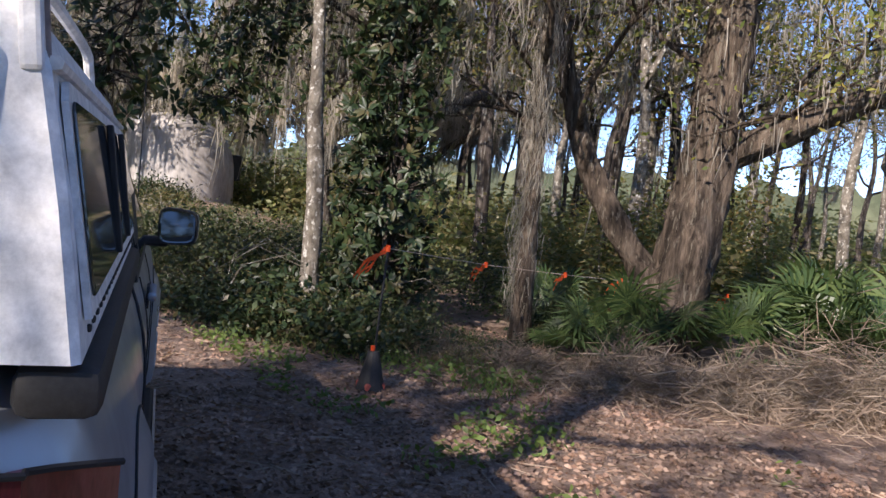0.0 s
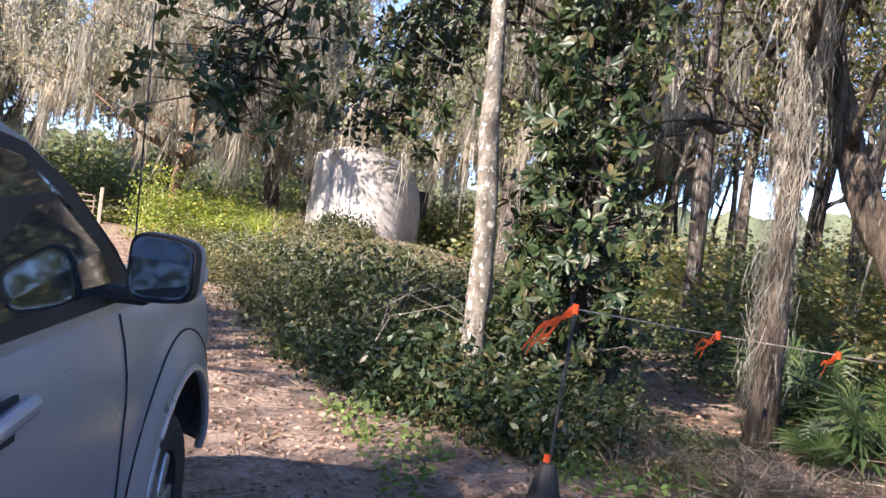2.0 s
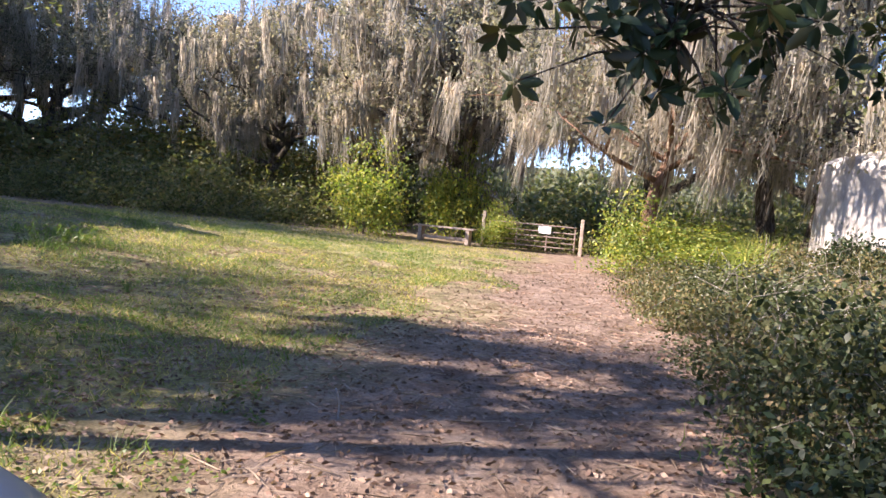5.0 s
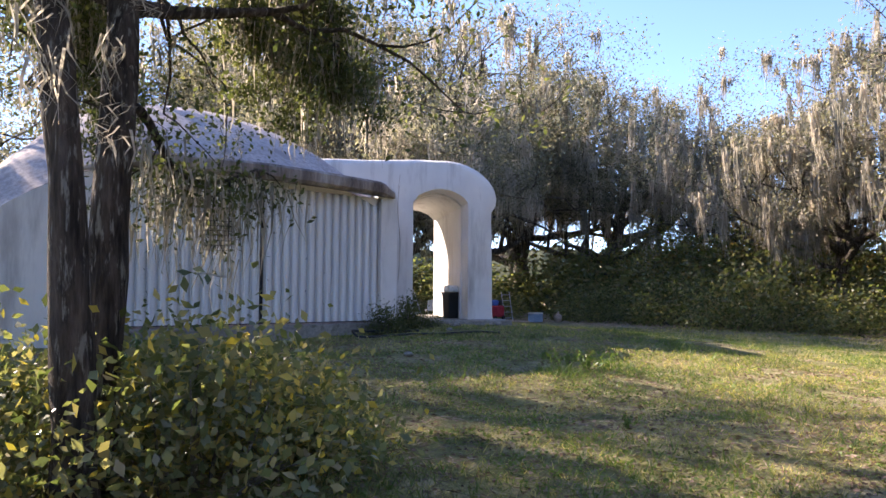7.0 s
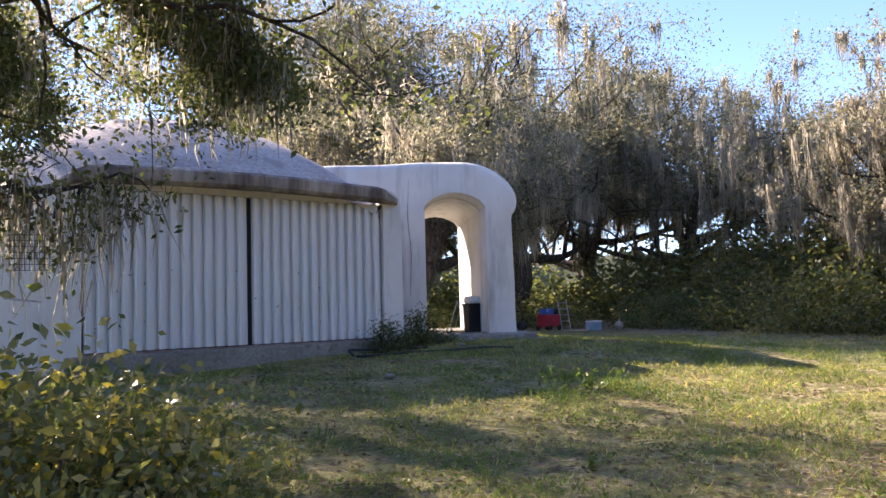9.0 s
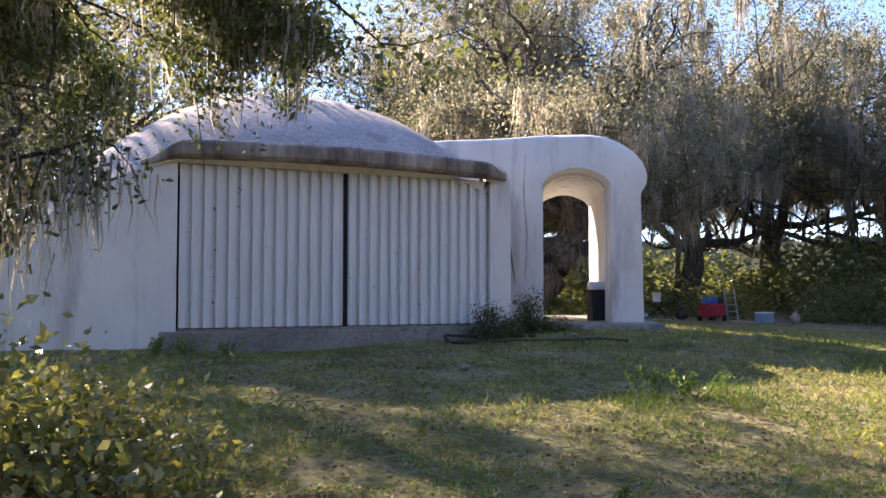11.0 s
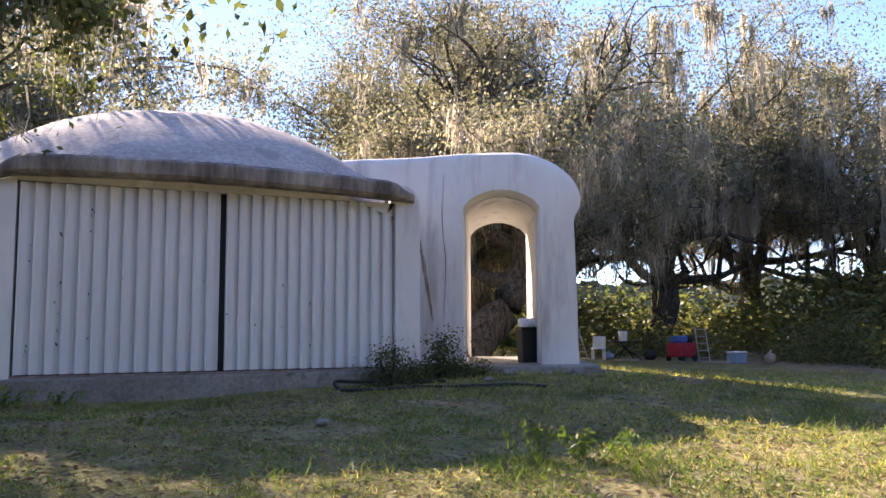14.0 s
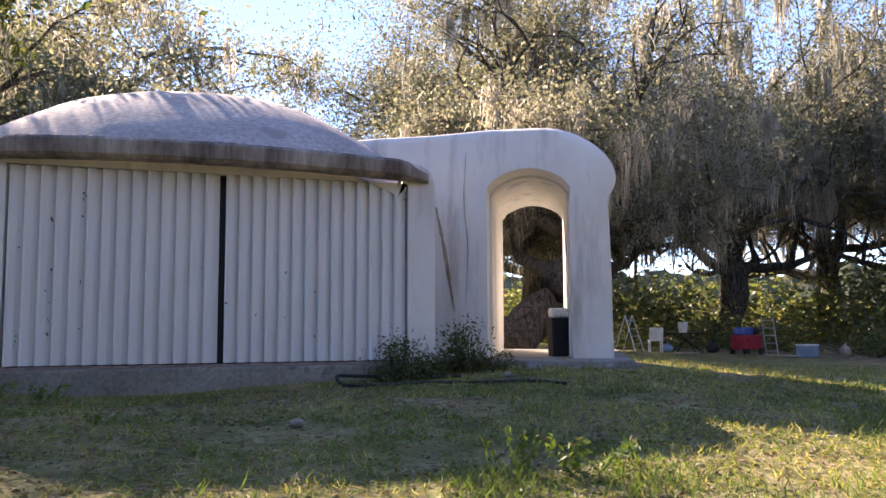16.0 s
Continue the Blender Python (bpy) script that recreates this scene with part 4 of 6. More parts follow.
def wheel(x, s):
    w = bmesh.new()
    prof = [(0.24, -0.11), (0.33, -0.125), (0.375, -0.1), (0.39, -0.06), (0.39, 0.06), (0.375, 0.1), (0.33, 0.125), (0.24, 0.11)]
    n = 36
    rings = []
    for k in range(n):
        a = 2 * math.pi * k / n
        rings.append([w.verts.new((r * math.cos(a), y, r * math.sin(a))) for r, y in prof])
    for k in range(n):
        a, b = rings[k], rings[(k + 1) % n]
        for i in range(len(prof)):
            w.faces.new((a[i], a[(i + 1) % 8], b[(i + 1) % 8], b[i]))
    bmesh.ops.recalc_face_normals(w, faces=w.faces)
    hub = part("wheel", w, RUBBER, truck, "dark ribbed tyre", True)
    hub.location = (x, s * 0.74, 0.385)
    r = bmesh.new()
    bmesh.ops.create_cone(r, cap_ends=True, segments=28, radius1=0.245, radius2=0.23, depth=0.14, matrix=pose(0, 0, 0, 90, 0, 0))
    rim = part("rim", r, PLASTIC, hub)
    for k in range(6):
        part("spoke", boxed((0.22, 0.03, 0.07), (0.12 * math.cos(k * math.pi / 3), s * 0.085, 0.12 * math.sin(k * math.pi / 3)), (0, -60 * k, 0), 0.01), STEEL, hub)


for wx, r in WHEELS:
    for s in (-1, 1):
        wheel(wx, s)
part("antenna_base", boxed((0.07, 0.04, 0.07), (1.2, -0.75, deck_z(1.2, 0.75) + 0.02), (0, 0, 0), 0.012), PLASTIC, truck)
part("antenna", line_tube([(1.2, -0.75, 1.32), (1.17, -0.748, 1.7), (1.13, -0.745, 2.25)], 0.003), PLASTIC, truck, "thin black whip antenna")

# ---- trees by the garage ----
def gz(x, y, dz=-0.05):
    return (x, y, ground_z(x, y) + dz)


# crown aimed south-west, unseen overhead, to put shade on the brambles
oak("oak_tree", gz(-5.1, -8.55), [(0, 0, 0), (-0.05, 0.0, 1.3), (-0.14, 0.0, 2.6), (-0.25, 0.3, 4.2), (-0.1, 0.8, 5.6)], 0.15, 6, 2.8, 9000, 0.085, 0.3, 1800, 0.6, 11,
    "slender dark oak with lichen patches by the lawn", BARK_DARK, LEAF_DARK, 0.03, "young oaks", low=3.5, start=0.65, aim=(-0.5, -0.25, 0))
oak("oak_tree", gz(-4.9, -7.95), [(0, 0, 0), (0.08, 0.0, 1.6), (0.18, 0.1, 3.0), (0.35, 0.5, 4.4), (0.8, 1.0, 5.8)], 0.17, 8, 3.2, 14000, 0.085, 0.33, 2200, 0.7, 12,
    "dark oak with grey lichen and low drooping twigs", BARK_DARK, LEAF_DARK, 0.03, "young oaks", low=3.1, start=0.6, droop=0.3, aim=(0.45, 0.6, 0), moss_spread=0.25)


def hanging_limb(base, trail, radius, drop, leaves, seed, label):
    """A lone branch from a trunk with drooping leafy twigs."""
    rng = np.random.default_rng(seed)
    t = thing("tree_limb", base, label, "branch")
    acc = ([], [])
    pts = smooth_path(trail, 14)
    add_tube(acc, pts, [radius * (1 - 0.8 * i / 13) for i in range(14)], 7, 0.2, seed)
    tips = []
    for i in range(5, 14):
        for k in range(3):
            q = pts[i] + Vector((rng.normal(0, 0.3), rng.normal(0, 0.3), -abs(rng.normal(0.1, drop))))
            add_tube(acc, [pts[i], pts[i].lerp(q, 0.5) + Vector((0, 0, 0.06)), q], [0.012, 0.008, 0.003], 4)
            tips += [tuple(q), tuple(pts[i].lerp(q, 0.6))]
    sheet("limb", acc[0], acc[1], BARK_DARK, t, smooth=True)
    sheet("hanging_moss", *strands(clumps(tips, rng, 9, 0.12), rng, 0.42, 0.02), MOSS, t)
    sheet("twig_leaves", *leaf_quads(clumps(tips, rng, leaves // len(tips), 0.13), rng, 0.07, 0.45), LEAF_DARK, t)
    return t


hanging_limb((-4.8, -7.9, 1.65), [(0, 0, 0.45), (0.3, 0.2, 0.42), (0.65, 0.5, 0.05), (1.1, 0.8, 0.0), (1.6, 1.0, 0.2)], 0.05, 0.35, 1300, 5, "bare crooked oak limb with small drooping leaves")
hanging_limb((-3.4, -6.2, 3.3), [(-0.6, -1.0, 0.8), (0.3, 0.3, 0.9), (1.2, 0.9, 0.6), (2.0, 1.2, 0.1)], 0.025, 0.5, 9000, 6, "leafy oak limb reaching over the eave")
hanging_limb((-4.6, -5.4, 3.0), [(0.0, -2.3, 0.9), (0.3, -0.5, 1.2), (0.6, 0.9, 0.9), (1.0, 1.9, 0.2)], 0.025, 0.5, 9000, 7, "leafy oak limb above the garage wall")
hanging_limb((-6.4, -4.6, 2.6), [(1.2, -3.2, 1.5), (0.9, -1.5, 1.5), (0.6, 0.2, 1.0), (0.2, 1.4, 0.2)], 0.025, 0.55, 9000, 8, "drooping oak limb beside the dome")

hanging_limb((-5.6, -6.4, 3.3), [(0.6, -1.6, 1.2), (0.5, -0.3, 1.2), (0.9, 1.0, 0.8), (1.3, 2.0, 0.1)], 0.025, 0.5, 9000, 61, "leafy oak limb hanging over the bushes")
hanging_limb((-3.0, -7.3, 3.2), [(-1.4, -0.6, 1.2), (-0.4, 0.2, 1.2), (0.6, 0.8, 0.8), (1.3, 1.3, 0.1)], 0.025, 0.5, 9000, 62, "leafy oak limb hanging toward the lawn")
dense = oak("oak_tree", gz(-8.0, 9.0), [(0, 0, 0), (0.2, -0.2, 2.5), (0.1, 0.1, 5.0), (0.4, 0, 8.5)], 0.4, 12, 4.8, 36000, 0.14, 0.62, 5000, 1.4, 16,
    "tall oak with dense leaves beside the dome", BARK_DARK, LEAF_OAK, 0.06, low=3.5)
# shade trees: unseen oaks added north and west of the track to block sun
oak("oak_tree", gz(-11.8, -4.2), [(0, 0, 0), (0.1, 0.1, 2), (0, 0.3, 4.5), (0.2, 0, 7)], 0.22, 7, 3.2, 7000, 0.12, 0.4, 1000, 1.0, 14,
    "unseen spreading oak added to shade the parked truck", BARK_DARK, LEAF_DARK, 0.04, "young oaks", low=3.2)
oak("oak_tree", gz(-13.6, -5.2), [(0, 0, 0), (0.1, 0.1, 3), (0, 0.2, 6), (0.2, 0, 9)], 0.2, 7, 3.0, 4500, 0.13, 0.4, 600, 0.8, 18,
    "unseen tall oak with a high sparse crown added for shade", BARK_DARK, LEAF_DARK, 0.04, "young oaks", low=6.2, start=0.7)
oak("oak_tree", gz(-20.5, -6.5), [(0, 0, 0), (0.1, 0.1, 2), (0, 0.3, 4.5), (0.2, 0, 7)], 0.25, 9, 3.8, 15000, 0.12, 0.45, 2500, 1.2, 15,
    "unseen spreading oak added at the edge of the track", BARK_DARK, LEAF_DARK, 0.04, "young oaks", low=3.2)

# ---- big oaks behind the garage and to the east ----
oak("oak_tree", gz(6.9, 9.0), [(0, 0, 0), (1.2, 0.5, 1.0), (2.4, 1.1, 2.3), (3.2, 1.9, 4.0), (3.2, 3.2, 5.4)], 0.62, 14, 5.4, 80000, 0.115, 0.6, 19000, 1.6, 21,
    "huge leaning live oak draped in grey moss", BARK_OAK, LEAF_OAK, 0.06, low=3.2, high=7.3, rise=0.02, droop=0.16, aim=(-0.15, 0.8, 0.0), moss_spread=0.45)
oak("oak_tree", gz(11.4, 19.5), [(0, 0, 0), (0.2, 0.2, 2.5), (-0.2, 0.3, 5.5), (0, 0, 8.5)], 0.5, 17, 6.0, 135000, 0.12, 0.72, 11000, 1.5, 22,
    "tall sunlit live oak with pale leaves behind the dome", BARK_OAK, LEAF_OAK, 0.06, low=3.0).scale = (1.15, 1.1, 1.08)
big = oak("oak_tree", gz(23.0, 24.0), [(0, 0, 0), (0.7, -0.2, 2.2), (0.4, 0.2, 4.5), (0, 0, 8.0)], 0.5, 17, 6.5, 62000, 0.14, 0.6, 11000, 2.4, 23,
          "broad live oak with long grey moss", BARK_DARK, LEAF_OAK, 0.09, "live oaks", low=5.2, droop=0.12, rise=0.1, start=0.4)
big.scale = (1.25, 1.25, 1.3)
for x, y, a, k in ((32.5, 27.5, 70, 1.3), (37.0, 22.0, 150, 1.25), (17.5, 33.0, 210, 1.3), (-14.5, 27.0, 40, 1.0)):
    c = copy_thing(big, pose(*gz(x, y), 0, 0, a) @ Matrix.Scale(k, 4))
    c.scale = (k, k, k)

for x, y, a, k in ((-6.5, 28.0, 40, 1.45), (-12.0, 23.0, 160, 1.3), (0.5, 38.0, 250, 1.0)):
    c = copy_thing(dense, pose(*gz(x, y), 0, 0, a))
    c.scale = (k, k, k)
# ---- oaks round the gate and behind the tank ----
gate_oak = oak("oak_tree", gz(27.0, -7.5), [(0, 0, 0), (-0.3, 0.2, 1.6), (-0.9, 0.3, 3.4), (-0.7, 0, 5.5), (0, -0.3, 8.5)], 0.5, 12, 6.0, 22000, 0.17, 0.6, 15000, 2.6, 31,
               "leaning live oak hung with pale moss near the gate", BARK_DARK, LEAF_OAK, 0.08, "moss oaks", low=3.6, droop=0.25, wind=(0.05, -0.1))
for x, y, a, k in ((28.5, -2.5, 120, 0.95), (27.5, -15.5, 200, 0.95), (21.5, -21.0, 20, 0.95), (18.5, -28.0, 95, 1.0), (13.0, -29.5, 160, 0.95), (34.0, -7.0, 280, 1.1), (30.5, 4.0, 60, 0.85), (33.5, 10.5, 170, 0.8)):
    c = copy_thing(gate_oak, pose(*gz(x, y), 0, 0, a) @ Matrix.Scale(k, 4))
    c.scale = (k, k, k)
oak("oak_tree", gz(12.8, -14.9, -0.3), [(0, 0, 0), (-0.1, 0, 1.2), (0.1, -0.1, 2.4), (0.5, -0.4, 3.6), (0.6, -0.3, 5.6)], 0.2, 7, 4.2, 11000, 0.13, 0.5, 5500, 2.4, 33,
    "reddish forked tree with curtains of moss", BARK_RED, LEAF_OAK, 0.06, low=3.6, droop=0.25, wind=(0.0, 0.12), moss_spread=0.4)
oak("oak_tree", gz(16.2, -18.5, -0.1), [(0, 0, 0), (0.2, 0.2, 2), (0.1, 0.3, 4), (0, 0, 6.5)], 0.3, 9, 4.6, 16000, 0.14, 0.55, 8000, 2.4, 34,
    "moss curtained oak behind the tank", BARK_DARK, LEAF_OAK, 0.07, low=2.8, droop=0.3, wind=(0.0, 0.1), moss_spread=0.45)
oak("oak_tree", gz(7.0, -23.0, -0.1), [(0, 0, 0), (0.2, 0.1, 2.5), (-0.1, 0.0, 5), (0, 0, 7.5)], 0.28, 9, 4.2, 16000, 0.14, 0.5, 8000, 2.0, 35,
    "dark oak with moss beside the tank", BARK_DARK, LEAF_DARK, 0.06, low=3.0, droop=0.2)

# ---- near trees along the track ----
oak("lichen_tree", gz(-4.6, -16.65), [(0, 0, 0), (0.0, 0.06, 1.5), (0.05, 0.15, 3.0), (0.1, 0.26, 5.2), (0.2, 0.3, 7.4)], 0.125, 7, 2.6, 6500, 0.1, 0.35, 1800, 0.9, 41,
    "slim pale trunk with white lichen patches", BARK_LICHEN, LEAF_DARK, 0.03, low=4.6, start=0.68)
oak("shade_oak", gz(-3.3, -18.6), [(0, 0, 0), (0.0, 0.1, 1.8), (-0.1, 0.3, 3.6), (0.2, 0.2, 7.0)], 0.2, 9, 3.6, 5500, 0.11, 0.42, 3500, 1.2, 42,
    "dark oak with heavy shade crown over the track", BARK_DARK, LEAF_DARK, 0.04, low=4.0, aim=(0.1, 0.4, 0.3), start=0.72, droop=0.1)
limb = thing("oak_limb", (-3.3, -18.3, 1.3), "long dark crooked limb reaching through the woods", "branch")
acc = ([], [])
add_tube(acc, smooth_path([(0, 0, 0.2), (0.8, -1.0, 0.75), (1.7, -2.6, 1.35), (2.6, -3.9, 1.75), (3.1, -4.7, 1.7), (3.5, -5.4, 2.0)], 22), [0.17 - 0.005 * i for i in range(22)], 9, 0.4, 3.0)
sheet("limb", acc[0], acc[1], BARK_DARK, limb, smooth=True)
oak("moss_tree", gz(-6.1, -18.8), [(0, 0, 0), (0.05, 0.0, 1.5), (0.12, -0.05, 3.0), (0.1, 0.0, 5.0), (0.2, 0, 7.0)], 0.125, 6, 2.4, 1800, 0.1, 0.4, 2000, 1.0, 43,
    "trunk shaggy with grey moss", BARK_OAK, LEAF_WOODS, 0.035, low=3.4, moss_spread=0.3)
rng = np.random.default_rng(77)
tw = np.stack([rng.normal(0.08, 0.085, 4200), rng.normal(0, 0.085, 4200), rng.uniform(0.4, 5.2, 4200)], 1)
moss_coat = thing("moss_drape", gz(-6.1, -18.8), "shaggy grey moss clinging to the trunk", "moss", kind="stuff")
sheet("strand_mat", *strands(tw, rng, 0.22, 0.009), MOSS, moss_coat)

big_oak = thing("old_oak", gz(-7.2, -20.4), "old leaning oak with a forked trunk and rough bark", "tree")
acc, out = ([], []), []
rng = np.random.default_rng(5)
main = smooth_path([(0.1, 0, -0.1), (0.15, -0.1, 0.8), (0.1, -0.25, 1.8), (0.02, -0.32, 3.0), (0.0, -0.4, 4.2), (0.2, -0.8, 6.2)], 30)
left = smooth_path([(0.2, 0.0, 0.75), (0.75, 0.15, 1.4), (1.3, 0.4, 2.3), (1.6, 0.6, 3.2), (1.8, 0.9, 4.6), (1.9, 0.9, 6.0)], 24)
right = smooth_path([(0.0, -0.35, 2.6), (-0.9, -1.0, 3.2), (-1.8, -1.6, 3.7), (-2.8, -2.2, 4.0)], 14)
for nm, src, r0, dr, sd in (("trunk", main, 0.43, 0.006, 1.0), ("limb", left, 0.2, 0.005, 4.0), ("limb", right, 0.2, 0.01, 6.0)):
    one = ([], [])
    add_tube(one, src, [r0 * (1.15 if i == 0 else 1.0) - dr * i for i in range(len(src))], 26, 0.38, sd)
    sheet(nm, one[0], one[1], BARK_OAK, big_oak, smooth=True)
for src, cnt in ((main, 5), (left, 4), (right, 3)):
    for k in range(cnt):
        i = len(src) // 2 + k * (len(src) // 2 - 1) // cnt
        branch(acc, out, src[i], Vector((rng.normal(0, 1), rng.normal(0, 1), 0.9)), 0.05, 2.4, 2, rng, 0.08, 0.15, 6)
sheet("branchwork", acc[0], acc[1], BARK_OAK, big_oak, smooth=True)
tips = np.array([o[0] for o in out])
tips = tips[tips[:, 2] > 2.6]
sheet("crown", *leaf_quads(clumps(tips, rng, 7500 // len(tips), 0.45), rng, 0.09, 0.5), LEAF_SUNNY, big_oak)
host = clumps(np.concatenate([tips, np.array([tuple(p) for p in main[8:]]), np.array([tuple(p) for p in left[6:]])]), rng, 20, 0.25, 0.5)
sheet("hanging_moss", *strands(host[rng.integers(0, len(host), 2600)], rng, 0.5, 0.014), MOSS, big_oak)

# ---- magnolia: dense upright shrub and a limb over the track ----
def magnolia_rosettes(centres, rng, per, length):
    """Leaf whorls: pointed oval blades fanned round each twig end, each blade of four faces folded along its rib."""
    vs, fs = [], []
    for c in centres:
        ax = Vector(rng.normal(0, 1, 3))
        ax.z = ax.z * 0.5 + 0.2
        ax.normalize()
        a = ax.cross(Vector((0.3, 0.5, 0.8))).normalized()
        b = ax.cross(a)
        ph = rng.uniform(0, 6.28)
        for k in range(per):
            w = ph + 2 * math.pi * k / per + rng.normal(0, 0.2)
            d = (a * math.cos(w) + b * math.sin(w) + ax * rng.uniform(0.1, 0.7) + Vector((0, 0, -0.25))).normalized()
            s = d.cross(ax).normalized()
            up = s.cross(d)
            L = length * rng.uniform(0.7, 1.25)
            W = L * 0.19
            p0 = Vector(c) + d * 0.02
            o = len(vs)
            vs += [p0, p0 + d * L * 0.35 + s * W + up * W * 0.35, p0 + d * L * 0.75 + s * W * 0.8 + up * W * 0.25, p0 + d * L - up * L * 0.08,
                   p0 + d * L * 0.75 - s * W * 0.8 + up * W * 0.25, p0 + d * L * 0.35 - s * W + up * W * 0.35, p0 + d * L * 0.5]
            fs += [(o, o + 1, o + 6), (o + 1, o + 2, o + 6), (o + 2, o + 3, o + 6), (o + 3, o + 4, o + 6), (o + 4, o + 5, o + 6), (o + 5, o, o + 6)]
    return np.array([tuple(v) for v in vs]), np.array(fs)


rng = np.random.default_rng(9)
magnolia = thing("magnolia_tree", gz(-4.95, -17.35), "dense young magnolia with dark glossy leaves", "tree")
acc, ends = ([], []), []
for st in range(5):
    x0, y0 = rng.normal(0, 0.2, 2)
    stem = smooth_path([(x0, y0, 0), (x0 * 1.5, y0 * 1.5, 1.6), (x0 * 2, y0 * 2, 3.2), (x0 * 2.4, y0 * 2.2, 4.8)], 12)
    add_tube(acc, stem, [0.045 - 0.003 * i for i in range(12)], 7)
    for i in range(1, 12):
        for k in range(15):
            a = rng.uniform(0, 6.28)
            r = rng.uniform(0.15, 0.62) * (1.25 - 0.6 * i / 12)
            q = stem[i] + Vector((r * math.cos(a), r * math.sin(a), rng.uniform(-0.1, 0.3)))
            add_tube(acc, [stem[i], stem[i].lerp(q, 0.6) + Vector((0, 0, -0.03)), q], [0.01, 0.007, 0.004], 4)
            ends.append(tuple(q))
sheet("trunk", acc[0], acc[1], BARK_DARK, magnolia)
sheet("crown", *magnolia_rosettes(ends, rng, 9, 0.125), LEAF_MAGNOLIA, magnolia)

over = thing("magnolia_limb", (-3.2, -14.5, 1.9), "magnolia branch with big dark leaves hanging over the track", "branch")
acc, ends = ([], []), []
stem = smooth_path([(-1.2, -2.4, 2.6), (-0.5, -1.4, 2.3), (0.2, -0.6, 1.5), (0.3, -0.2, 0.6), (0.1, 0.1, -0.1)], 14)
add_tube(acc, stem, [0.05 - 0.003 * i for i in range(14)], 7)
for i in range(4, 14):
    for k in range(14):
        q = stem[i] + Vector((rng.normal(-0.05, 0.3), rng.normal(0.15, 0.5), rng.normal(-0.2, 0.24)))
        add_tube(acc, [stem[i], stem[i].lerp(q, 0.5) + Vector((0, 0, 0.05)), q], [0.012, 0.009, 0.005], 4)
        ends.append(tuple(q))
sheet("branchwork", acc[0], acc[1], BARK_DARK, over, smooth=True)
sheet("crown", *magnolia_rosettes(ends, rng, 8, 0.17), LEAF_MAGNOLIA, over)

high = thing("magnolia_limb", (-2.4, -16.5, 2.2), "drooping dark leaved magnolia branch beside the pale trunk", "branch")
acc, ends = ([], []), []
for b in range(4):
    x0, y0 = 0.5 * b - 0.8, 0.3 * (b % 2)
    stem = smooth_path([(x0 + 0.2, y0 - 0.9, 1.9), (x0 + 0.1, y0 - 0.3, 1.2), (x0, y0, 0.5), (x0 - 0.1, y0 + 0.1, -0.15 - 0.12 * (b % 3))], 10)
    add_tube(acc, stem, [0.035 - 0.003 * i for i in range(10)], 6)
    for i in range(2, 10):
        for k in range(5):
            q = stem[i] + Vector((rng.normal(0, 0.2), rng.normal(0, 0.2), rng.normal(-0.12, 0.14)))
            add_tube(acc, [stem[i], stem[i].lerp(q, 0.5) + Vector((0, 0, 0.04)), q], [0.01, 0.007, 0.004], 4)
            ends.append(tuple(q))
sheet("branchwork", acc[0], acc[1], BARK_DARK, high, smooth=True)
sheet("crown", *magnolia_rosettes(ends, rng, 8, 0.13), LEAF_MAGNOLIA, high)

# ---- thin woods to the south and around ----
slim = []
for k in range(3):
    slim.append(oak("woods_tree", gz(-1.0 + 2.5 * k, -26.0 - k), [(0, 0, 0), (0.1, 0.1, 3), (0.3 * (k - 1), -0.1, 6), (0.2, 0.3 * k, 10)], 0.11 + 0.03 * k, 5, 2.6, 1700, 0.13, 0.5, 500, 0.9, 60 + k,
                    "slim woodland tree with sparse leaves and moss", BARK_LICHEN if k == 1 else BARK_DARK, LEAF_WOODS, 0.05, "woods trees", low=2.2))
rng = np.random.default_rng(15)
cnt = 0
while cnt < 64:
    hd, d = rng.uniform(-95, -18), rng.uniform(13, 44)
    x, y = -13 + d * math.cos(radians(hd)), -12 + d * math.sin(radians(hd))
    if y > -22.5 - 0.25 * max(0, x) or x < -24:
        continue
    k = rng.uniform(0.75, 1.25)
    c = copy_thing(slim[cnt % 3], pose(*gz(x, y), 0, 0, rng.uniform(0, 360)))
    c.scale = (k, k, k)
    cnt += 1
# unseen trees added on the west side for surrounding light and reflections
for k in range(9):
    a = radians(110 + 150 * k / 8)
    d = rng.uniform(18, 30)
    x, y = -12 + d * math.cos(a), -10 + d * math.sin(a)
    if -18 < x < -3 and y > 6:
        continue
    c = copy_thing(slim[k % 3], pose(*gz(x, y), 0, 0, rng.uniform(0, 360)))
    s = rng.uniform(0.8, 1.2)
    c.scale = (s, s, s)
for k in range(14):
    a = radians(5 + 73 * k / 13)
    d = rng.uniform(46, 62)
    c = copy_thing(slim[k % 3], pose(*gz(-5 + d * math.cos(a), -8 + d * math.sin(a)), 0, 0, rng.uniform(0, 360)))
    s = rng.uniform(1.0, 1.4)
    c.scale = (s, s, s)

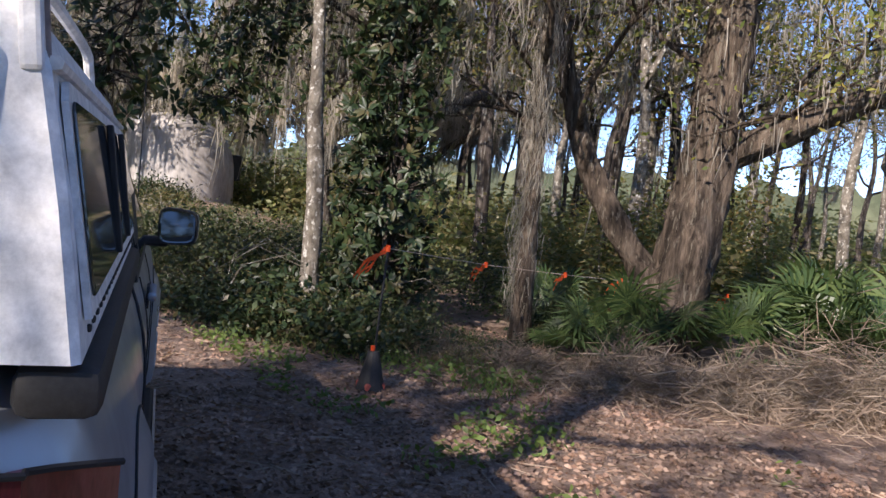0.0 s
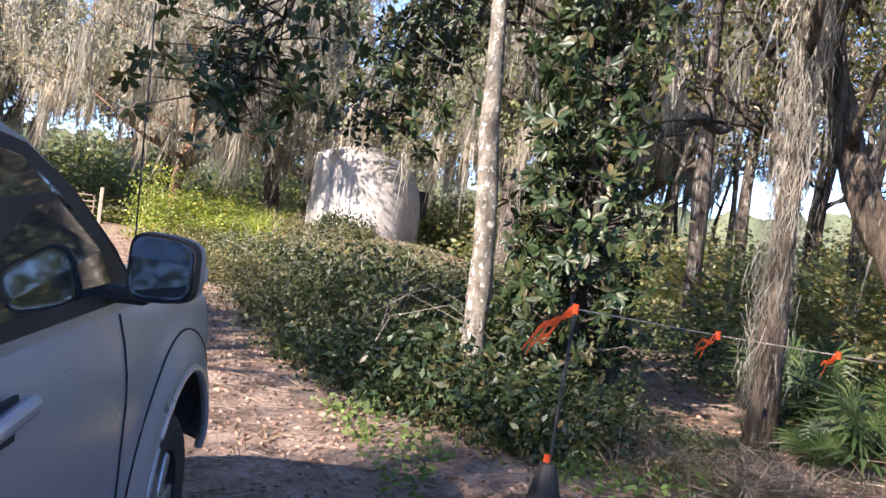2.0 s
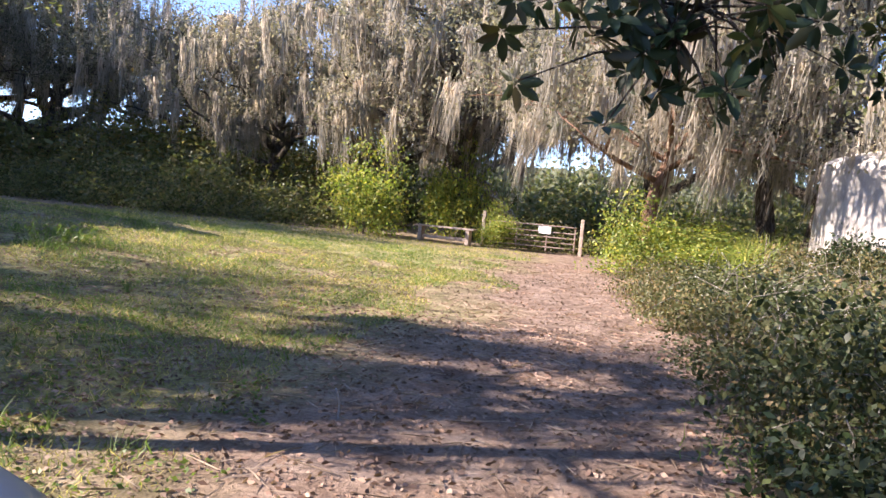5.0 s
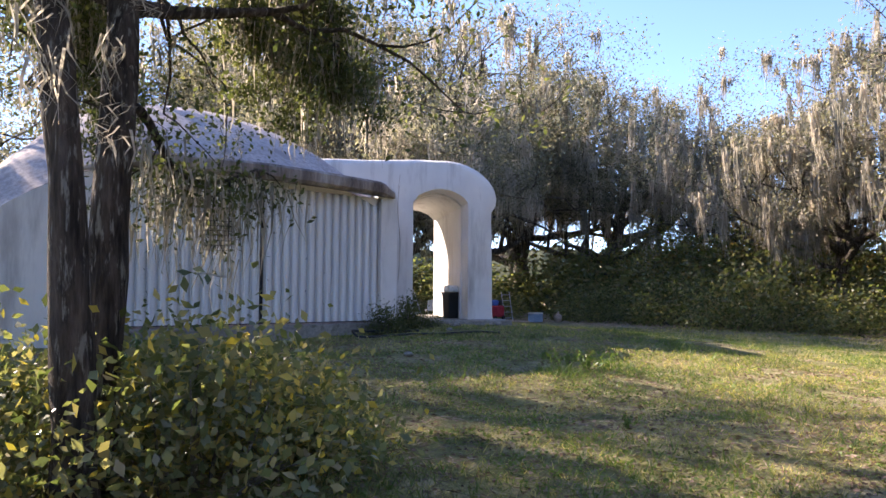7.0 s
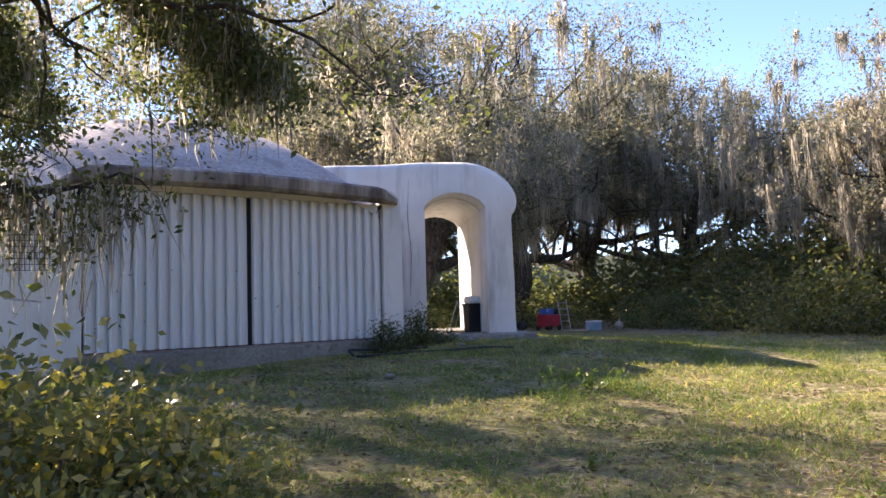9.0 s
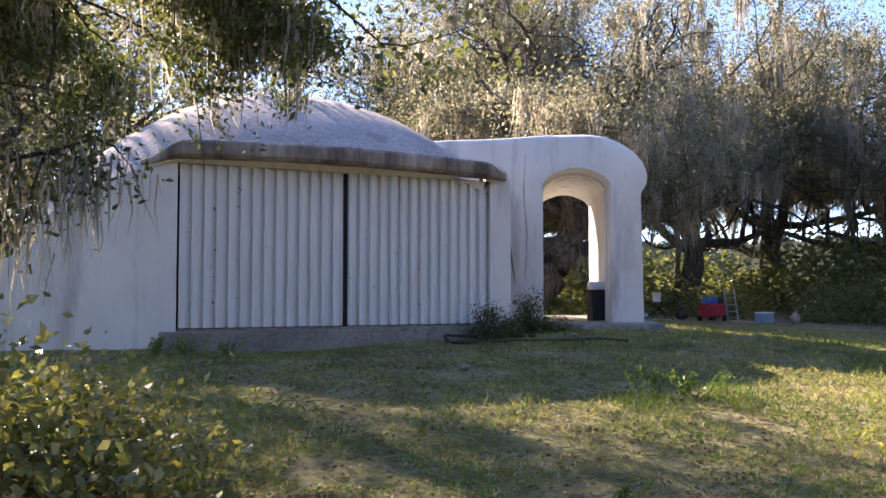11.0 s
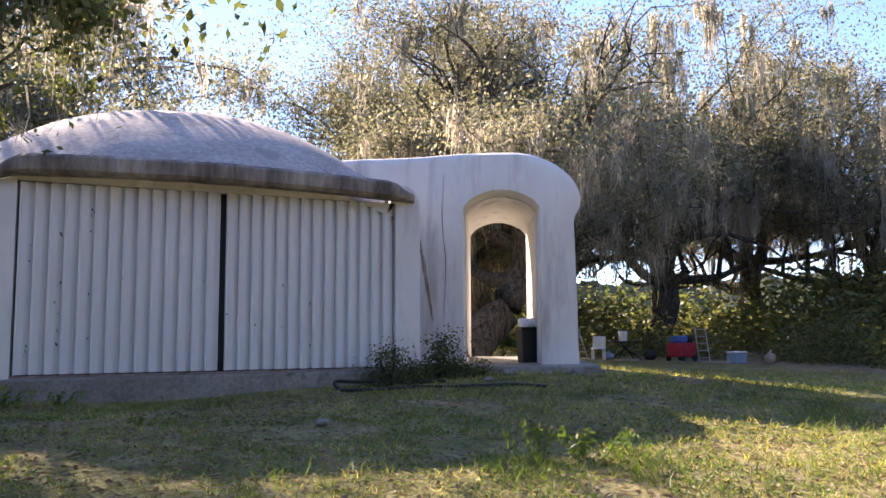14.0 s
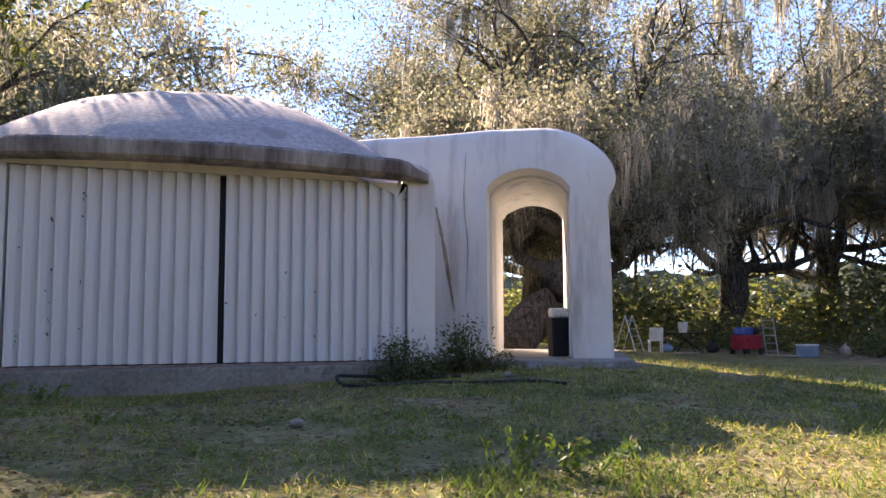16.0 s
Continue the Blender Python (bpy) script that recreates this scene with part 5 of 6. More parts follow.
# ---- bushes ----
bush = shrub("bramble_bush", gz(-1.6, -16.2), (1.3, 1.1, 1.0), 3600, 0.075, 70, "tangled low bramble bush with mixed green leaves", group="brambles", lumps=34)
for x, y, s, a in ((-3.2, -16.0, 0.8, 40), (-4.0, -16.5, 0.85, 80), (-4.9, -16.5, 0.75, 190), (-5.3, -17.0, 0.7, 20), (0.6, -16.2, 0.95, 120), (2.2, -16.9, 1.05, 200), (3.8, -16.1, 0.95, 250), (5.6, -16.3, 1.0, 300), (7.4, -16.0, 0.9, 20),
                   (0.0, -18.3, 1.1, 60), (-2.0, -18.0, 1.15, 150), (2.6, -19.0, 1.1, 10), (5.2, -18.4, 1.15, 95), (7.8, -17.6, 0.9, 170), (9.4, -16.4, 0.8, 280), (-5.7, -17.3, 0.6, 333),
                   (-6.4, -17.9, 0.45, 10), (4.6, -21.4, 1.2, 220), (8.0, -20.6, 0.7, 120), (-0.5, -20.6, 1.2, 77), (-3.6, -20.3, 1.2, 200), (-5.0, -21.8, 1.2, 45), (13.8, -17.2, 0.7, 100), (10.6, -14.9, 0.65, 210)):
    c = copy_thing(bush, pose(*gz(x, y), 0, 0, a))
    c.scale = (s, s, s * (0.42 + 0.05 * (int(a) % 7)) * (0.75 if y > -16.3 else 1.0))
near_bush = shrub("vine_thicket", gz(-4.15, -8.1), (1.35, 1.0, 1.15), 5200, 0.1, 71, "dense leafy bush with yellowing vine leaves at the trunks", LEAF_VINE, lumps=44, stems=44, bark=BARK_LICHEN)
c = copy_thing(near_bush, pose(*gz(-5.6, -7.7), 0, 0, 130))
c.scale = (0.9, 0.9, 0.9)
c = copy_thing(near_bush, pose(*gz(-3.3, -7.3), 0, 0, 250))
c.scale = (0.75, 0.8, 0.7)
vine = shrub("bright_vine_bush", gz(21.4, -4.4), (1.4, 1.3, 3.8), 5000, 0.15, 72, "sunlit yellow green vines climbing a snag", LEAF_BRIGHT, group="vines", lumps=40)
for x, y, sx, sz, a in ((25.3, -7.4, 0.9, 1.15, 40), (22.9, -9.6, 0.5, 0.5, 120), (11.4, -14.7, 0.65, 0.55, 200), (13.0, -15.8, 0.7, 0.42, 10), (14.6, -16.8, 0.8, 0.36, 60), (10.8, -16.3, 0.8, 0.3, 99), (16.6, -17.6, 0.9, 0.3, 7)):
    c = copy_thing(vine, pose(*gz(x, y), 0, 0, a))
    c.scale = (sx, sx, sz)
thick = shrub("thicket_bush", gz(22.5, 4.0), (2.3, 2.0, 2.3), 3300, 0.18, 73, "dense dark thicket bush along the clearing", LEAF_THICKET, group="thicket", lumps=46, stems=14)
for x, y, s, sz, a in ((23.5, 0.0, 1.0, 0.75, 90), (24.0, 8.0, 1.1, 1.0, 30), (23.0, 12.0, 1.0, 0.75, 60), (20.0, 17.0, 1.0, 0.5, 10), (15.5, 18.0, 1.0, 0.42, 200), (12.0, 17.0, 1.0, 0.4, 300),
                       (26.5, 4.0, 1.4, 1.4, 170), (28.0, 9.5, 1.4, 1.2, 100), (27.0, -1.5, 1.2, 1.0, 240), (27.5, 15.0, 1.2, 0.7, 15), (31.0, 1.0, 1.5, 1.7, 300), (31.0, 18.0, 1.2, 0.6, 50),
                       (25.5, -11.5, 1.0, 0.7, 10), (26.5, -14.0, 1.1, 0.9, 80), (20.0, -16.8, 1.0, 0.7, 120), (23.0, -18.5, 1.2, 0.9, 150), (14.5, -24.5, 1.2, 0.8, 190), (18.5, -23.0, 1.2, 1.0, 220), (11.0, -25.0, 1.2, 0.9, 260),
                       (5.0, -25.5, 1.2, 0.9, 310), (1.0, -25.0, 1.2, 0.8, 340), (-2.5, -24.5, 1.1, 0.75, 30), (-4.5, -26.5, 1.3, 0.6, 90), (-8.0, -28.0, 1.3, 0.5, 150), (-12.0, -28.0, 1.3, 0.5, 210),
                       (-0.5, -29.5, 1.4, 0.7, 20), (6.0, -31.5, 1.5, 0.8, 70), (13.5, -31.5, 1.6, 0.9, 130), (21.0, -28.0, 1.6, 1.3, 190), (27.0, -21.0, 1.6, 1.3, 240), (32.0, -12.0, 1.6, 1.2, 300), (-6.5, -32.0, 1.5, 0.65, 5)):
    c = copy_thing(thick, pose(*gz(x, y), 0, 0, a))
    c.scale = (s, s, sz)

olive = shrub("olive_bush", gz(1.4, -15.6), (0.8, 0.7, 0.6), 2200, 0.06, 75, "low yellowish green bush with dry twigs", LEAF_OLIVE, group="olive bushes", lumps=26, stems=18, bark=BARK_LICHEN)
for x, y, s, a in ((-2.4, -15.6, 0.75, 40), (3.2, -15.5, 0.9, 100), (5.0, -15.1, 0.9, 160), (7.0, -14.9, 0.9, 220), (8.8, -15.2, 1.0, 280), (9.0, -17.9, 1.1, 20), (-0.4, -15.5, 0.8, 300), (6.4, -17.2, 1.1, 60), (3.6, -17.8, 1.1, 10), (10.6, -17.6, 0.8, 120), (-6.2, -16.9, 0.5, 20), (-7.0, -17.3, 0.4, 70), (-1.2, -17.2, 1.2, 200), (8.4, -19.2, 0.9, 80)):
    c = copy_thing(olive, pose(*gz(x, y), 0, 0, a))
    c.scale = (s, s, s)
# tall thin undergrowth between the trunks of the south woods
under = shrub("understory_tree", gz(-3.0, -27.5), (1.5, 1.5, 3.9), 3000, 0.12, 79, "thin grey green young growth among the woods", LEAF_WOODS, group="understory", lumps=60, stems=16, bark=BARK_LICHEN)
rng = np.random.default_rng(33)
for k in range(26):
    x, y = -14 + 1.35 * k + rng.normal(0, 0.8), -27.5 + rng.normal(0, 2.2) + 0.004 * k * k
    c = copy_thing(under, pose(*gz(x, y), 0, 0, rng.uniform(0, 360)))
    s = rng.uniform(0.6, 1.0)
    c.scale = (s, s, s * rng.uniform(0.45, 0.8))
for x, y, s, h, a in ((32.0, 10.0, 1.9, 1.7, 10), (34.5, 14.0, 2.0, 1.9, 80), (33.0, 5.0, 1.9, 1.7, 150), (36.5, 9.5, 2.2, 2.1, 210), (30.0, 14.5, 1.7, 1.4, 270), (29.5, -0.5, 1.6, 1.4, 320), (35.0, 1.0, 2.0, 1.8, 40), (38.0, 16.0, 2.2, 2.2, 100)):
    c = copy_thing(under, pose(*gz(x, y), 0, 0, a))
    c.scale = (s, s, h)
# distant wood edge that closes the horizon
rng = np.random.default_rng(51)
for k in range(46):
    a = radians(-78 + 200 * k / 45)
    d = rng.uniform(40, 56)
    x, y = -4 + d * math.cos(a), -9 + d * math.sin(a)
    c = copy_thing(thick, pose(*gz(x, y), 0, 0, rng.uniform(0, 360)))
    s = rng.uniform(1.9, 2.6)
    c.scale = (s, s, rng.uniform(1.7, 2.9) * (0.55 if a < radians(-36) else 0.62 if 44 < math.degrees(a) < 72 else 1.0))

# unseen thickets added to the west, closing off sky light and reflections
for x, y, s, a in ((-22, -13, 1.3, 10), (-21, -18, 1.3, 90), (-20, -23, 1.4, 150), (-17, -27, 1.4, 210), (-23, -8, 1.4, 260), (-22, -2, 1.4, 320), (-19, 3, 1.3, 30), (-14, 6, 1.2, 100)):
    c = copy_thing(thick, pose(*gz(x, y), 0, 0, a))
    c.scale = (s, s, s * 1.1)
# far woods beyond the clearing: a low uneven wall of foliage on the horizon
acc = ([], [])
NB = 1800
for k in range(NB + 1):
    a = 2 * math.pi * k / NB
    r = 88 + 6 * noise.noise(Vector((math.cos(a) * 4, math.sin(a) * 4, 1)))
    h = 5.6 + 0.8 * noise.noise(Vector((math.cos(a) * 9, math.sin(a) * 9, 2))) + 1.0 * noise.noise(Vector((math.cos(a) * 40, math.sin(a) * 40, 3))) + 0.8 * noise.noise(Vector((math.cos(a) * 85, math.sin(a) * 85, 5)))
    for z, dr in ((-2, 0), (h * 0.5, 1.5), (h, 3.0)):
        acc[0].append(((r + dr) * math.cos(a), (r + dr) * math.sin(a), z))
    if k:
        for j in range(2):
            o = (k - 1) * 3 + j
            acc[1].append((o, o + 3, o + 4, o + 1))
FAR_WOODS = mottled("far_woods", (0.05, 0.065, 0.035), (0.12, 0.13, 0.075), 0.12, 0.95, 0.6, 0.3, 0.9)
tagged(sheet("backdrop", acc[0], acc[1], FAR_WOODS, smooth=True), "distant line of dark woods", "woods", kind="structure")

dark_bush = shrub("laurel_bush", gz(-3.7, -17.3), (0.8, 0.75, 0.95), 1500, 0.13, 76, "dark broad leaved bush among brambles", LEAF_MAGNOLIA, group="laurel bushes", lumps=26, stems=14, aspect=0.42)
for x, y, s, a in ((-5.4, -16.7, 0.75, 30), (-4.2, -16.1, 0.6, 90), (0.2, -17.0, 0.7, 130), (2.0, -18.0, 0.9, 190), (5.9, -17.0, 0.7, 250), (9.6, -18.9, 0.9, 10), (10.2, -19.4, 0.9, 70), (-2.6, -17.1, 0.8, 310), (4.2, -16.6, 0.55, 170), (-6.0, -19.6, 0.7, 44), (-4.75, -16.25, 0.8, 200), (-5.0, -15.95, 0.6, 260), (-4.1, -15.75, 0.7, 15), (-5.7, -16.35, 0.75, 130), (-3.3, -15.6, 0.6, 75), (-6.2, -16.75, 0.6, 300)):
    c = copy_thing(dark_bush, pose(*gz(x, y), 0, 0, a))
    c.scale = (s, s, s)
rng = np.random.default_rng(88)
canes = thing("bramble_canes", (0, 0, 0), "arching dry bramble canes", "canes", kind="stuff")
acc = ([], [])
for k in range(120):
    x, y = rng.uniform(-5.5, 9.5), rng.uniform(-18.5, -15.4)
    z = ground_z(x, y)
    a, L, H = rng.uniform(0, 6.28), rng.uniform(0.4, 1.1), rng.uniform(0.4, 1.0)
    add_tube(acc, [(x, y, z), (x + L * 0.3 * math.cos(a), y + L * 0.3 * math.sin(a), z + H * 0.8), (x + L * 0.8 * math.cos(a), y + L * 0.8 * math.sin(a), z + H), (x + L * 1.2 * math.cos(a), y + L * 1.2 * math.sin(a), z + H * 0.7)], [0.008, 0.007, 0.005, 0.003], 4)
sheet("cane", acc[0], acc[1], BARK_LICHEN, canes)
iris = thing("strap_leaf_clumps", (0, 0, 0), "sunlit strap leaved plants by the tank", "plants", kind="stuff")
ip = np.concatenate([np.stack([rng.normal(x, 0.3, 130), rng.normal(y, 0.25, 130), np.zeros(130)], 1) for x, y in ((10.0, -17.0), (10.8, -17.3), (11.7, -17.5), (12.6, -17.7), (9.3, -16.8), (13.4, -17.4), (14.2, -17.0))])
ip[:, 2] = [ground_z(a, b) for a, b, _ in ip]
sheet("strap_leaves", *strands(ip, rng, -0.7, 0.035, 0.35, 3), LEAF_BRIGHT, iris)

# ---- palmettos ----
def palmetto(base, fans, seed, size):
    rng = np.random.default_rng(seed)
    t = thing("palmetto", base, "saw palmetto with stiff green fan leaves", "palm", "palmettos")
    for k in range(fans):
        az, el = rng.uniform(0, 6.28), rng.uniform(0.35, 1.25)
        d = Vector((math.cos(az) * math.cos(el), math.sin(az) * math.cos(el), math.sin(el)))
        L = size * rng.uniform(0.6, 1.1)
        tip = d * L
        acc = ([], [])
        add_tube(acc, [(0, 0, -0.05), tip * 0.5 + Vector((0, 0, 0.05)), tip], [0.014, 0.01, 0.008], 4)
        s = d.cross(Vector((0, 0, 1))).normalized()
        up = s.cross(d)
        vs, fs = [], []
        n = 17
        for j in range(n):
            a = radians(-115 + 230 * j / (n - 1))
            q = (d * math.cos(a) + s * math.sin(a)).normalized()
            w = q.cross(up).normalized()
            R = size * 0.62 * (0.75 + 0.25 * math.cos(a)) * rng.uniform(0.9, 1.08)
            o = len(vs)
            sag = Vector((0, 0, -R * 0.28))
            vs += [tip, tip + q * R * 0.5 + w * 0.022 + up * 0.02, tip + q * R + sag * 0.8, tip + q * R * 0.5 - w * 0.022 + up * 0.02]
            fs.append((o, o + 1, o + 2, o + 3))
        leaf = sheet("fan_leaf", [tuple(v) for v in vs], fs, LEAF_PALM, t)
        sheet("stalk", acc[0], acc[1], LEAF_PALM, leaf)
    return t


pal = palmetto(gz(-7.3, -19.2, 0.0), 13, 1, 0.95)
for x, y, s, a in ((-7.9, -20.6, 0.95, 50), (-8.4, -21.6, 1.2, 110), (-9.2, -22.0, 1.25, 170), (-8.0, -22.8, 1.3, 220), (-6.4, -20.6, 0.9, 300), (-10.2, -22.6, 1.2, 30), (-9.0, -23.6, 1.3, 90), (-6.7, -19.3, 0.6, 200),
                   (-5.6, -19.9, 0.8, 140), (-10.6, -24.0, 1.3, 260), (-7.0, -24.2, 1.2, 10), (-6.9, -18.6, 0.45, 80), (9.2, 11.4, 0.8, 10), (14.0, -16.0, 0.8, 200), (15.2, -16.4, 0.8, 20)):
    c = copy_thing(pal, pose(*gz(x, y, 0.0), 0, 0, a))
    c.scale = (s, s, s)


# ---- brush piles of dry vines ----
def brush(base, size, count, seed, s):
    rng = np.random.default_rng(seed)
    t = thing("brush_pile", base, "heap of dry straw coloured vines and twigs", "brush pile", kind="stuff")
    c = rng.normal(0, 1, (count, 3)) * np.array(size) * 0.45
    c[:, 2] = np.abs(c[:, 2]) * np.exp(-(c[:, 0] ** 2 / size[0] ** 2 + c[:, 1] ** 2 / size[1] ** 2))
    sheet("dry_stems", *leaf_quads(c, rng, s, 0.025, 0.45), STRAW, t)
    return t


for i, (x, y, sx, sy, sz, n) in enumerate(((-9.4, -20.2, 1.2, 1.0, 0.75, 4200), (-8.2, -18.6, 1.0, 0.8, 0.45, 3000), (-10.5, -21.2, 1.2, 1.0, 0.85, 4200), (-7.4, -17.7, 0.8, 0.5, 0.3, 1800), (-8.9, -19.4, 0.9, 0.7, 0.5, 2400), (-6.4, -17.2, 0.8, 0.5, 0.2, 1300))):
    brush(gz(x, y, 0.0), (sx, sy, sz), n, 90 + i, 0.4)

# ---- lawn, litter ----
def scatter(n, x0, x1, y0, y1, rng, keep=None):
    p = np.stack([rng.uniform(x0, x1, n), rng.uniform(y0, y1, n), np.zeros(n)], 1)
    if keep:
        p = p[[keep(a, b) for a, b, _ in p]]
    p[:, 2] = [rough_z(a, b) for a, b, _ in p]
    return p


def lawn_ok(x, y):
    if y > -0.25 and x < 7.0 and y < 8:
        return False
    return y > -11.6 + 1.6 * noise.noise(Vector((x * 0.35, y * 0.35, 2))) and noise.noise(Vector((x * 0.9, y * 0.9, 5))) > -0.25


rng = np.random.default_rng(31)
lawn = thing("lawn_grass", (0, 0, 0), "patchy dry lawn with green tufts", "grass", kind="stuff")
p1 = scatter(56000, -6, 9, -12, -0.3, rng, lawn_ok)
p2 = scatter(26000, 3, 22, -13, 6, rng, lawn_ok)
sheet("blades", *joined(strands(p1, rng, -0.06, 0.009, 0.5, 2), strands(p2, rng, -0.07, 0.016, 0.5, 2)), GRASS, lawn)
p3 = scatter(22000, -5, 16, -12.5, -1.5, rng, lambda x, y: lawn_ok(x, y) and noise.noise(Vector((x * 0.55, y * 0.55, 9))) > 0.02)
greens = thing("green_grass_patches", (0, 0, 0), "fresh green grass patches in the dry lawn", "grass", kind="stuff")
sheet("blades", *strands(p3, rng, -0.12, 0.012, 0.45, 2), LEAF_WEED, greens)
tuft_c = [(-2.75, -15.35), (6.6, -4.6), (7.2, -4.0), (2.2, -5.8), (3.3, -5.9), (8.5, -2.0), (-7.8, -16.9), (-6.6, -16.6), (-5.9, -16.3)]
tp = np.concatenate([np.stack([rng.normal(x, 0.22, 130), rng.normal(y, 0.22, 130), np.zeros(130)], 1) for x, y in tuft_c])
tp[:, 2] = [rough_z(a, b) for a, b, _ in tp]
tufts = thing("grass_tufts", (0, 0, 0), "fresh green grass tufts", "grass", kind="stuff")
sheet("tuft_blades", *strands(tp, rng, -0.16, 0.012, 0.5, 3), LEAF_WEED, tufts)


def track_ok(x, y):
    return y < -9.8 + 1.8 * noise.noise(Vector((x * 0.35, y * 0.35, 2))) and y > -30


litter = thing("leaf_litter", (0, 0, 0), "fallen brown leaves on the sandy track", "leaf litter", kind="stuff")
lp = np.concatenate([scatter(30000, -13.5, 2, -19, -10, rng, track_ok), scatter(15000, -13, -7, -18, -13, rng, track_ok), scatter(9000, 2, 14, -17, -9, rng, track_ok), scatter(16000, -5, 8, -11, -0.8, rng)])
lp[:, 2] += 0.008
sheet("fallen_leaves", *leaf_quads(lp, rng, 0.05, 0.55, 0.88), LITTER, litter)
twg = thing("fallen_twigs", (0, 0, 0), "grey fallen twigs and needles", "twigs", kind="stuff")
tq = scatter(5000, -13.5, 4, -20, -9.5, rng, track_ok)
tq[:, 2] += 0.015
sheet("twig_bits", *leaf_quads(tq, rng, 0.3, 0.03, 0.93), STRAW, twg)


thatch = thing("dry_thatch", (0, 0, 0), "dry grass bits and twigs on the shaded lawn", "dry grass", kind="stuff")
hq = scatter(16000, -5, 9, -10.5, -0.7, rng)
hq[:, 2] += 0.02
sheet("thatch_bits", *leaf_quads(hq, rng, 0.13, 0.09, 0.85), STRAW, thatch)
cover = thing("ground_cover", (0, 0, 0), "low creeping weeds in the lawn", "weeds", kind="stuff")
cp = scatter(60000, -6, 14, -12.5, -0.4, rng, lambda x, y: lawn_ok(x, y) and noise.noise(Vector((x * 0.7, y * 0.7, 9))) > 0.0)
cp[:, 2] += 0.02
sheet("creeping_leaves", *leaf_quads(cp, rng, 0.04, 0.6, 0.6), LEAF_WEED, cover)

edge = thing("track_edge_weeds", (0, 0, 0), "yellow green weeds along the track edge", "weeds", kind="stuff")
ep = scatter(5000, -10.5, -4.5, -17.6, -15.0, rng, lambda x, y: noise.noise(Vector((x * 0.9, y * 0.9, 4))) > 0.05)
ep[:, 2] += rng.uniform(0.01, 0.14, len(ep))
sheet("creeping_leaves", *leaf_quads(ep, rng, 0.065, 0.5, 0.4), LEAF_WEED, edge)

# ---- weeds on the lawn ----
def weed(base, h, n, seed):
    rng = np.random.default_rng(seed)
    t = thing("weed", base, "leafy green weed with pale flower heads", "weed", "lawn weeds")
    acc, cs, tops = ([], []), [], []
    for k in range(n):
        q = Vector((rng.normal(0, 0.14), rng.normal(0, 0.14), h * rng.uniform(0.6, 1.1)))
        r = Vector((q.x * 0.3, q.y * 0.3, -0.03))
        add_tube(acc, [r, r.lerp(q, 0.5), q], [0.006, 0.005, 0.003], 4)
        tops.append(tuple(q))
        for j in range(12):
            cs.append(tuple(r.lerp(q, 0.15 + 0.8 * j / 11)))
    sheet("weed_stems", acc[0], acc[1], LEAF_WEED, t)
    sheet("weed_leaves", *leaf_quads(clumps(cs, rng, 3, 0.03), rng, 0.08, 0.35), LEAF_WEED, t)
    sheet("flower_heads", *leaf_quads(clumps(tops, rng, 6, 0.012), rng, 0.025, 0.8), STRAW, t)
    return t


w0 = weed(gz(2.95, -5.55, 0.02), 0.26, 5, 3)
c = copy_thing(w0, pose(*gz(2.45, -5.55, 0.03), 0, 0, 140))
c.scale = (0.6, 0.6, 1.1)
for x, y, s in ((2.9, -4.6, 0.4), (-0.9, -3.4, 0.5), (0.4, -8.4, 0.5), (-2.6, -1.0, 0.8), (-2.0, -0.9, 0.7), (-3.0, -1.1, 1.0)):
    c = copy_thing(w0, pose(*gz(x, y, 0.03), 0, 0, 77 * s))
    c.scale = (s, s, s)

# ---- planting and clutter at the porch ----
shrub("dead_shrub", (3.5, 0.15, -0.32), (0.32, 0.25, 1.0), 2600, 0.05, 80, "dark half dead shrub against the porch wall", LEAF_DARK, 22, lumps=24)
shrub("small_shrub", (2.45, -0.5, -0.36), (0.38, 0.3, 0.6), 2200, 0.045, 81, "small leafy shrub by the garage door", LEAF_DARK, 14, lumps=20)
shrub("small_shrub", (2.85, -0.3, -0.34), (0.3, 0.25, 0.42), 1500, 0.045, 82, "small leafy shrub beside the wall", LEAF_DARK, 12, lumps=18)
shrub("small_shrub", (4.05, -0.1, -0.28), (0.35, 0.25, 0.4), 700, 0.05, 83, "low shrub at the porch step", LEAF_DARK, 12, lumps=16)
hose = thing("garden_hose", (2.4, -0.75, 0), "black hose looped on the grass", "hose")
hp = smooth_path([(0.9, 0.25, -0.24), (0.3, 0.25, -0.2), (-0.5, 0.2, -0.17), (-0.85, 0.0, -0.15), (-0.7, -0.2, -0.3), (-0.1, -0.25, -0.31), (0.7, -0.35, -0.33), (1.4, -0.75, -0.37), (1.9, -1.2, -0.42)], 60)
for p in hp:
    p.z = max(p.z, rough_z(2.4 + p.x, -0.75 + p.y) + 0.03)
acc = ([], [])
add_tube(acc, hp, [0.024] * 60, 7)
sheet("tube", acc[0], acc[1], PLASTIC, hose, smooth=True)


def bin_can(at):
    t = thing("trash_bin", at, "black plastic bin with a pale liner", "bin")
    bm = bmesh.new()
    vs = box(bm, (0.34, 0.3, 0.62), (0, 0, 0.31), (0, 0, 0), 0.03)
    for v in vs:
        k = 0.86 + 0.14 * v.co.z / 0.62
        v.co.x *= k
        v.co.y *= k
    part("bucket", bm, BIN_BLACK, t)
    part("rim", boxed((0.37, 0.33, 0.04), (0, 0, 0.62), bevel=0.012), BIN_BLACK, t)
    lid = bmesh.new()
    box(lid, (0.3, 0.27, 0.17), (0, 0, 0.72), (0, 0, 0), 0.05)
    part("liner", lid, SHELL_WHITE, t, "pale plastic liner bulging out", True)
    return t


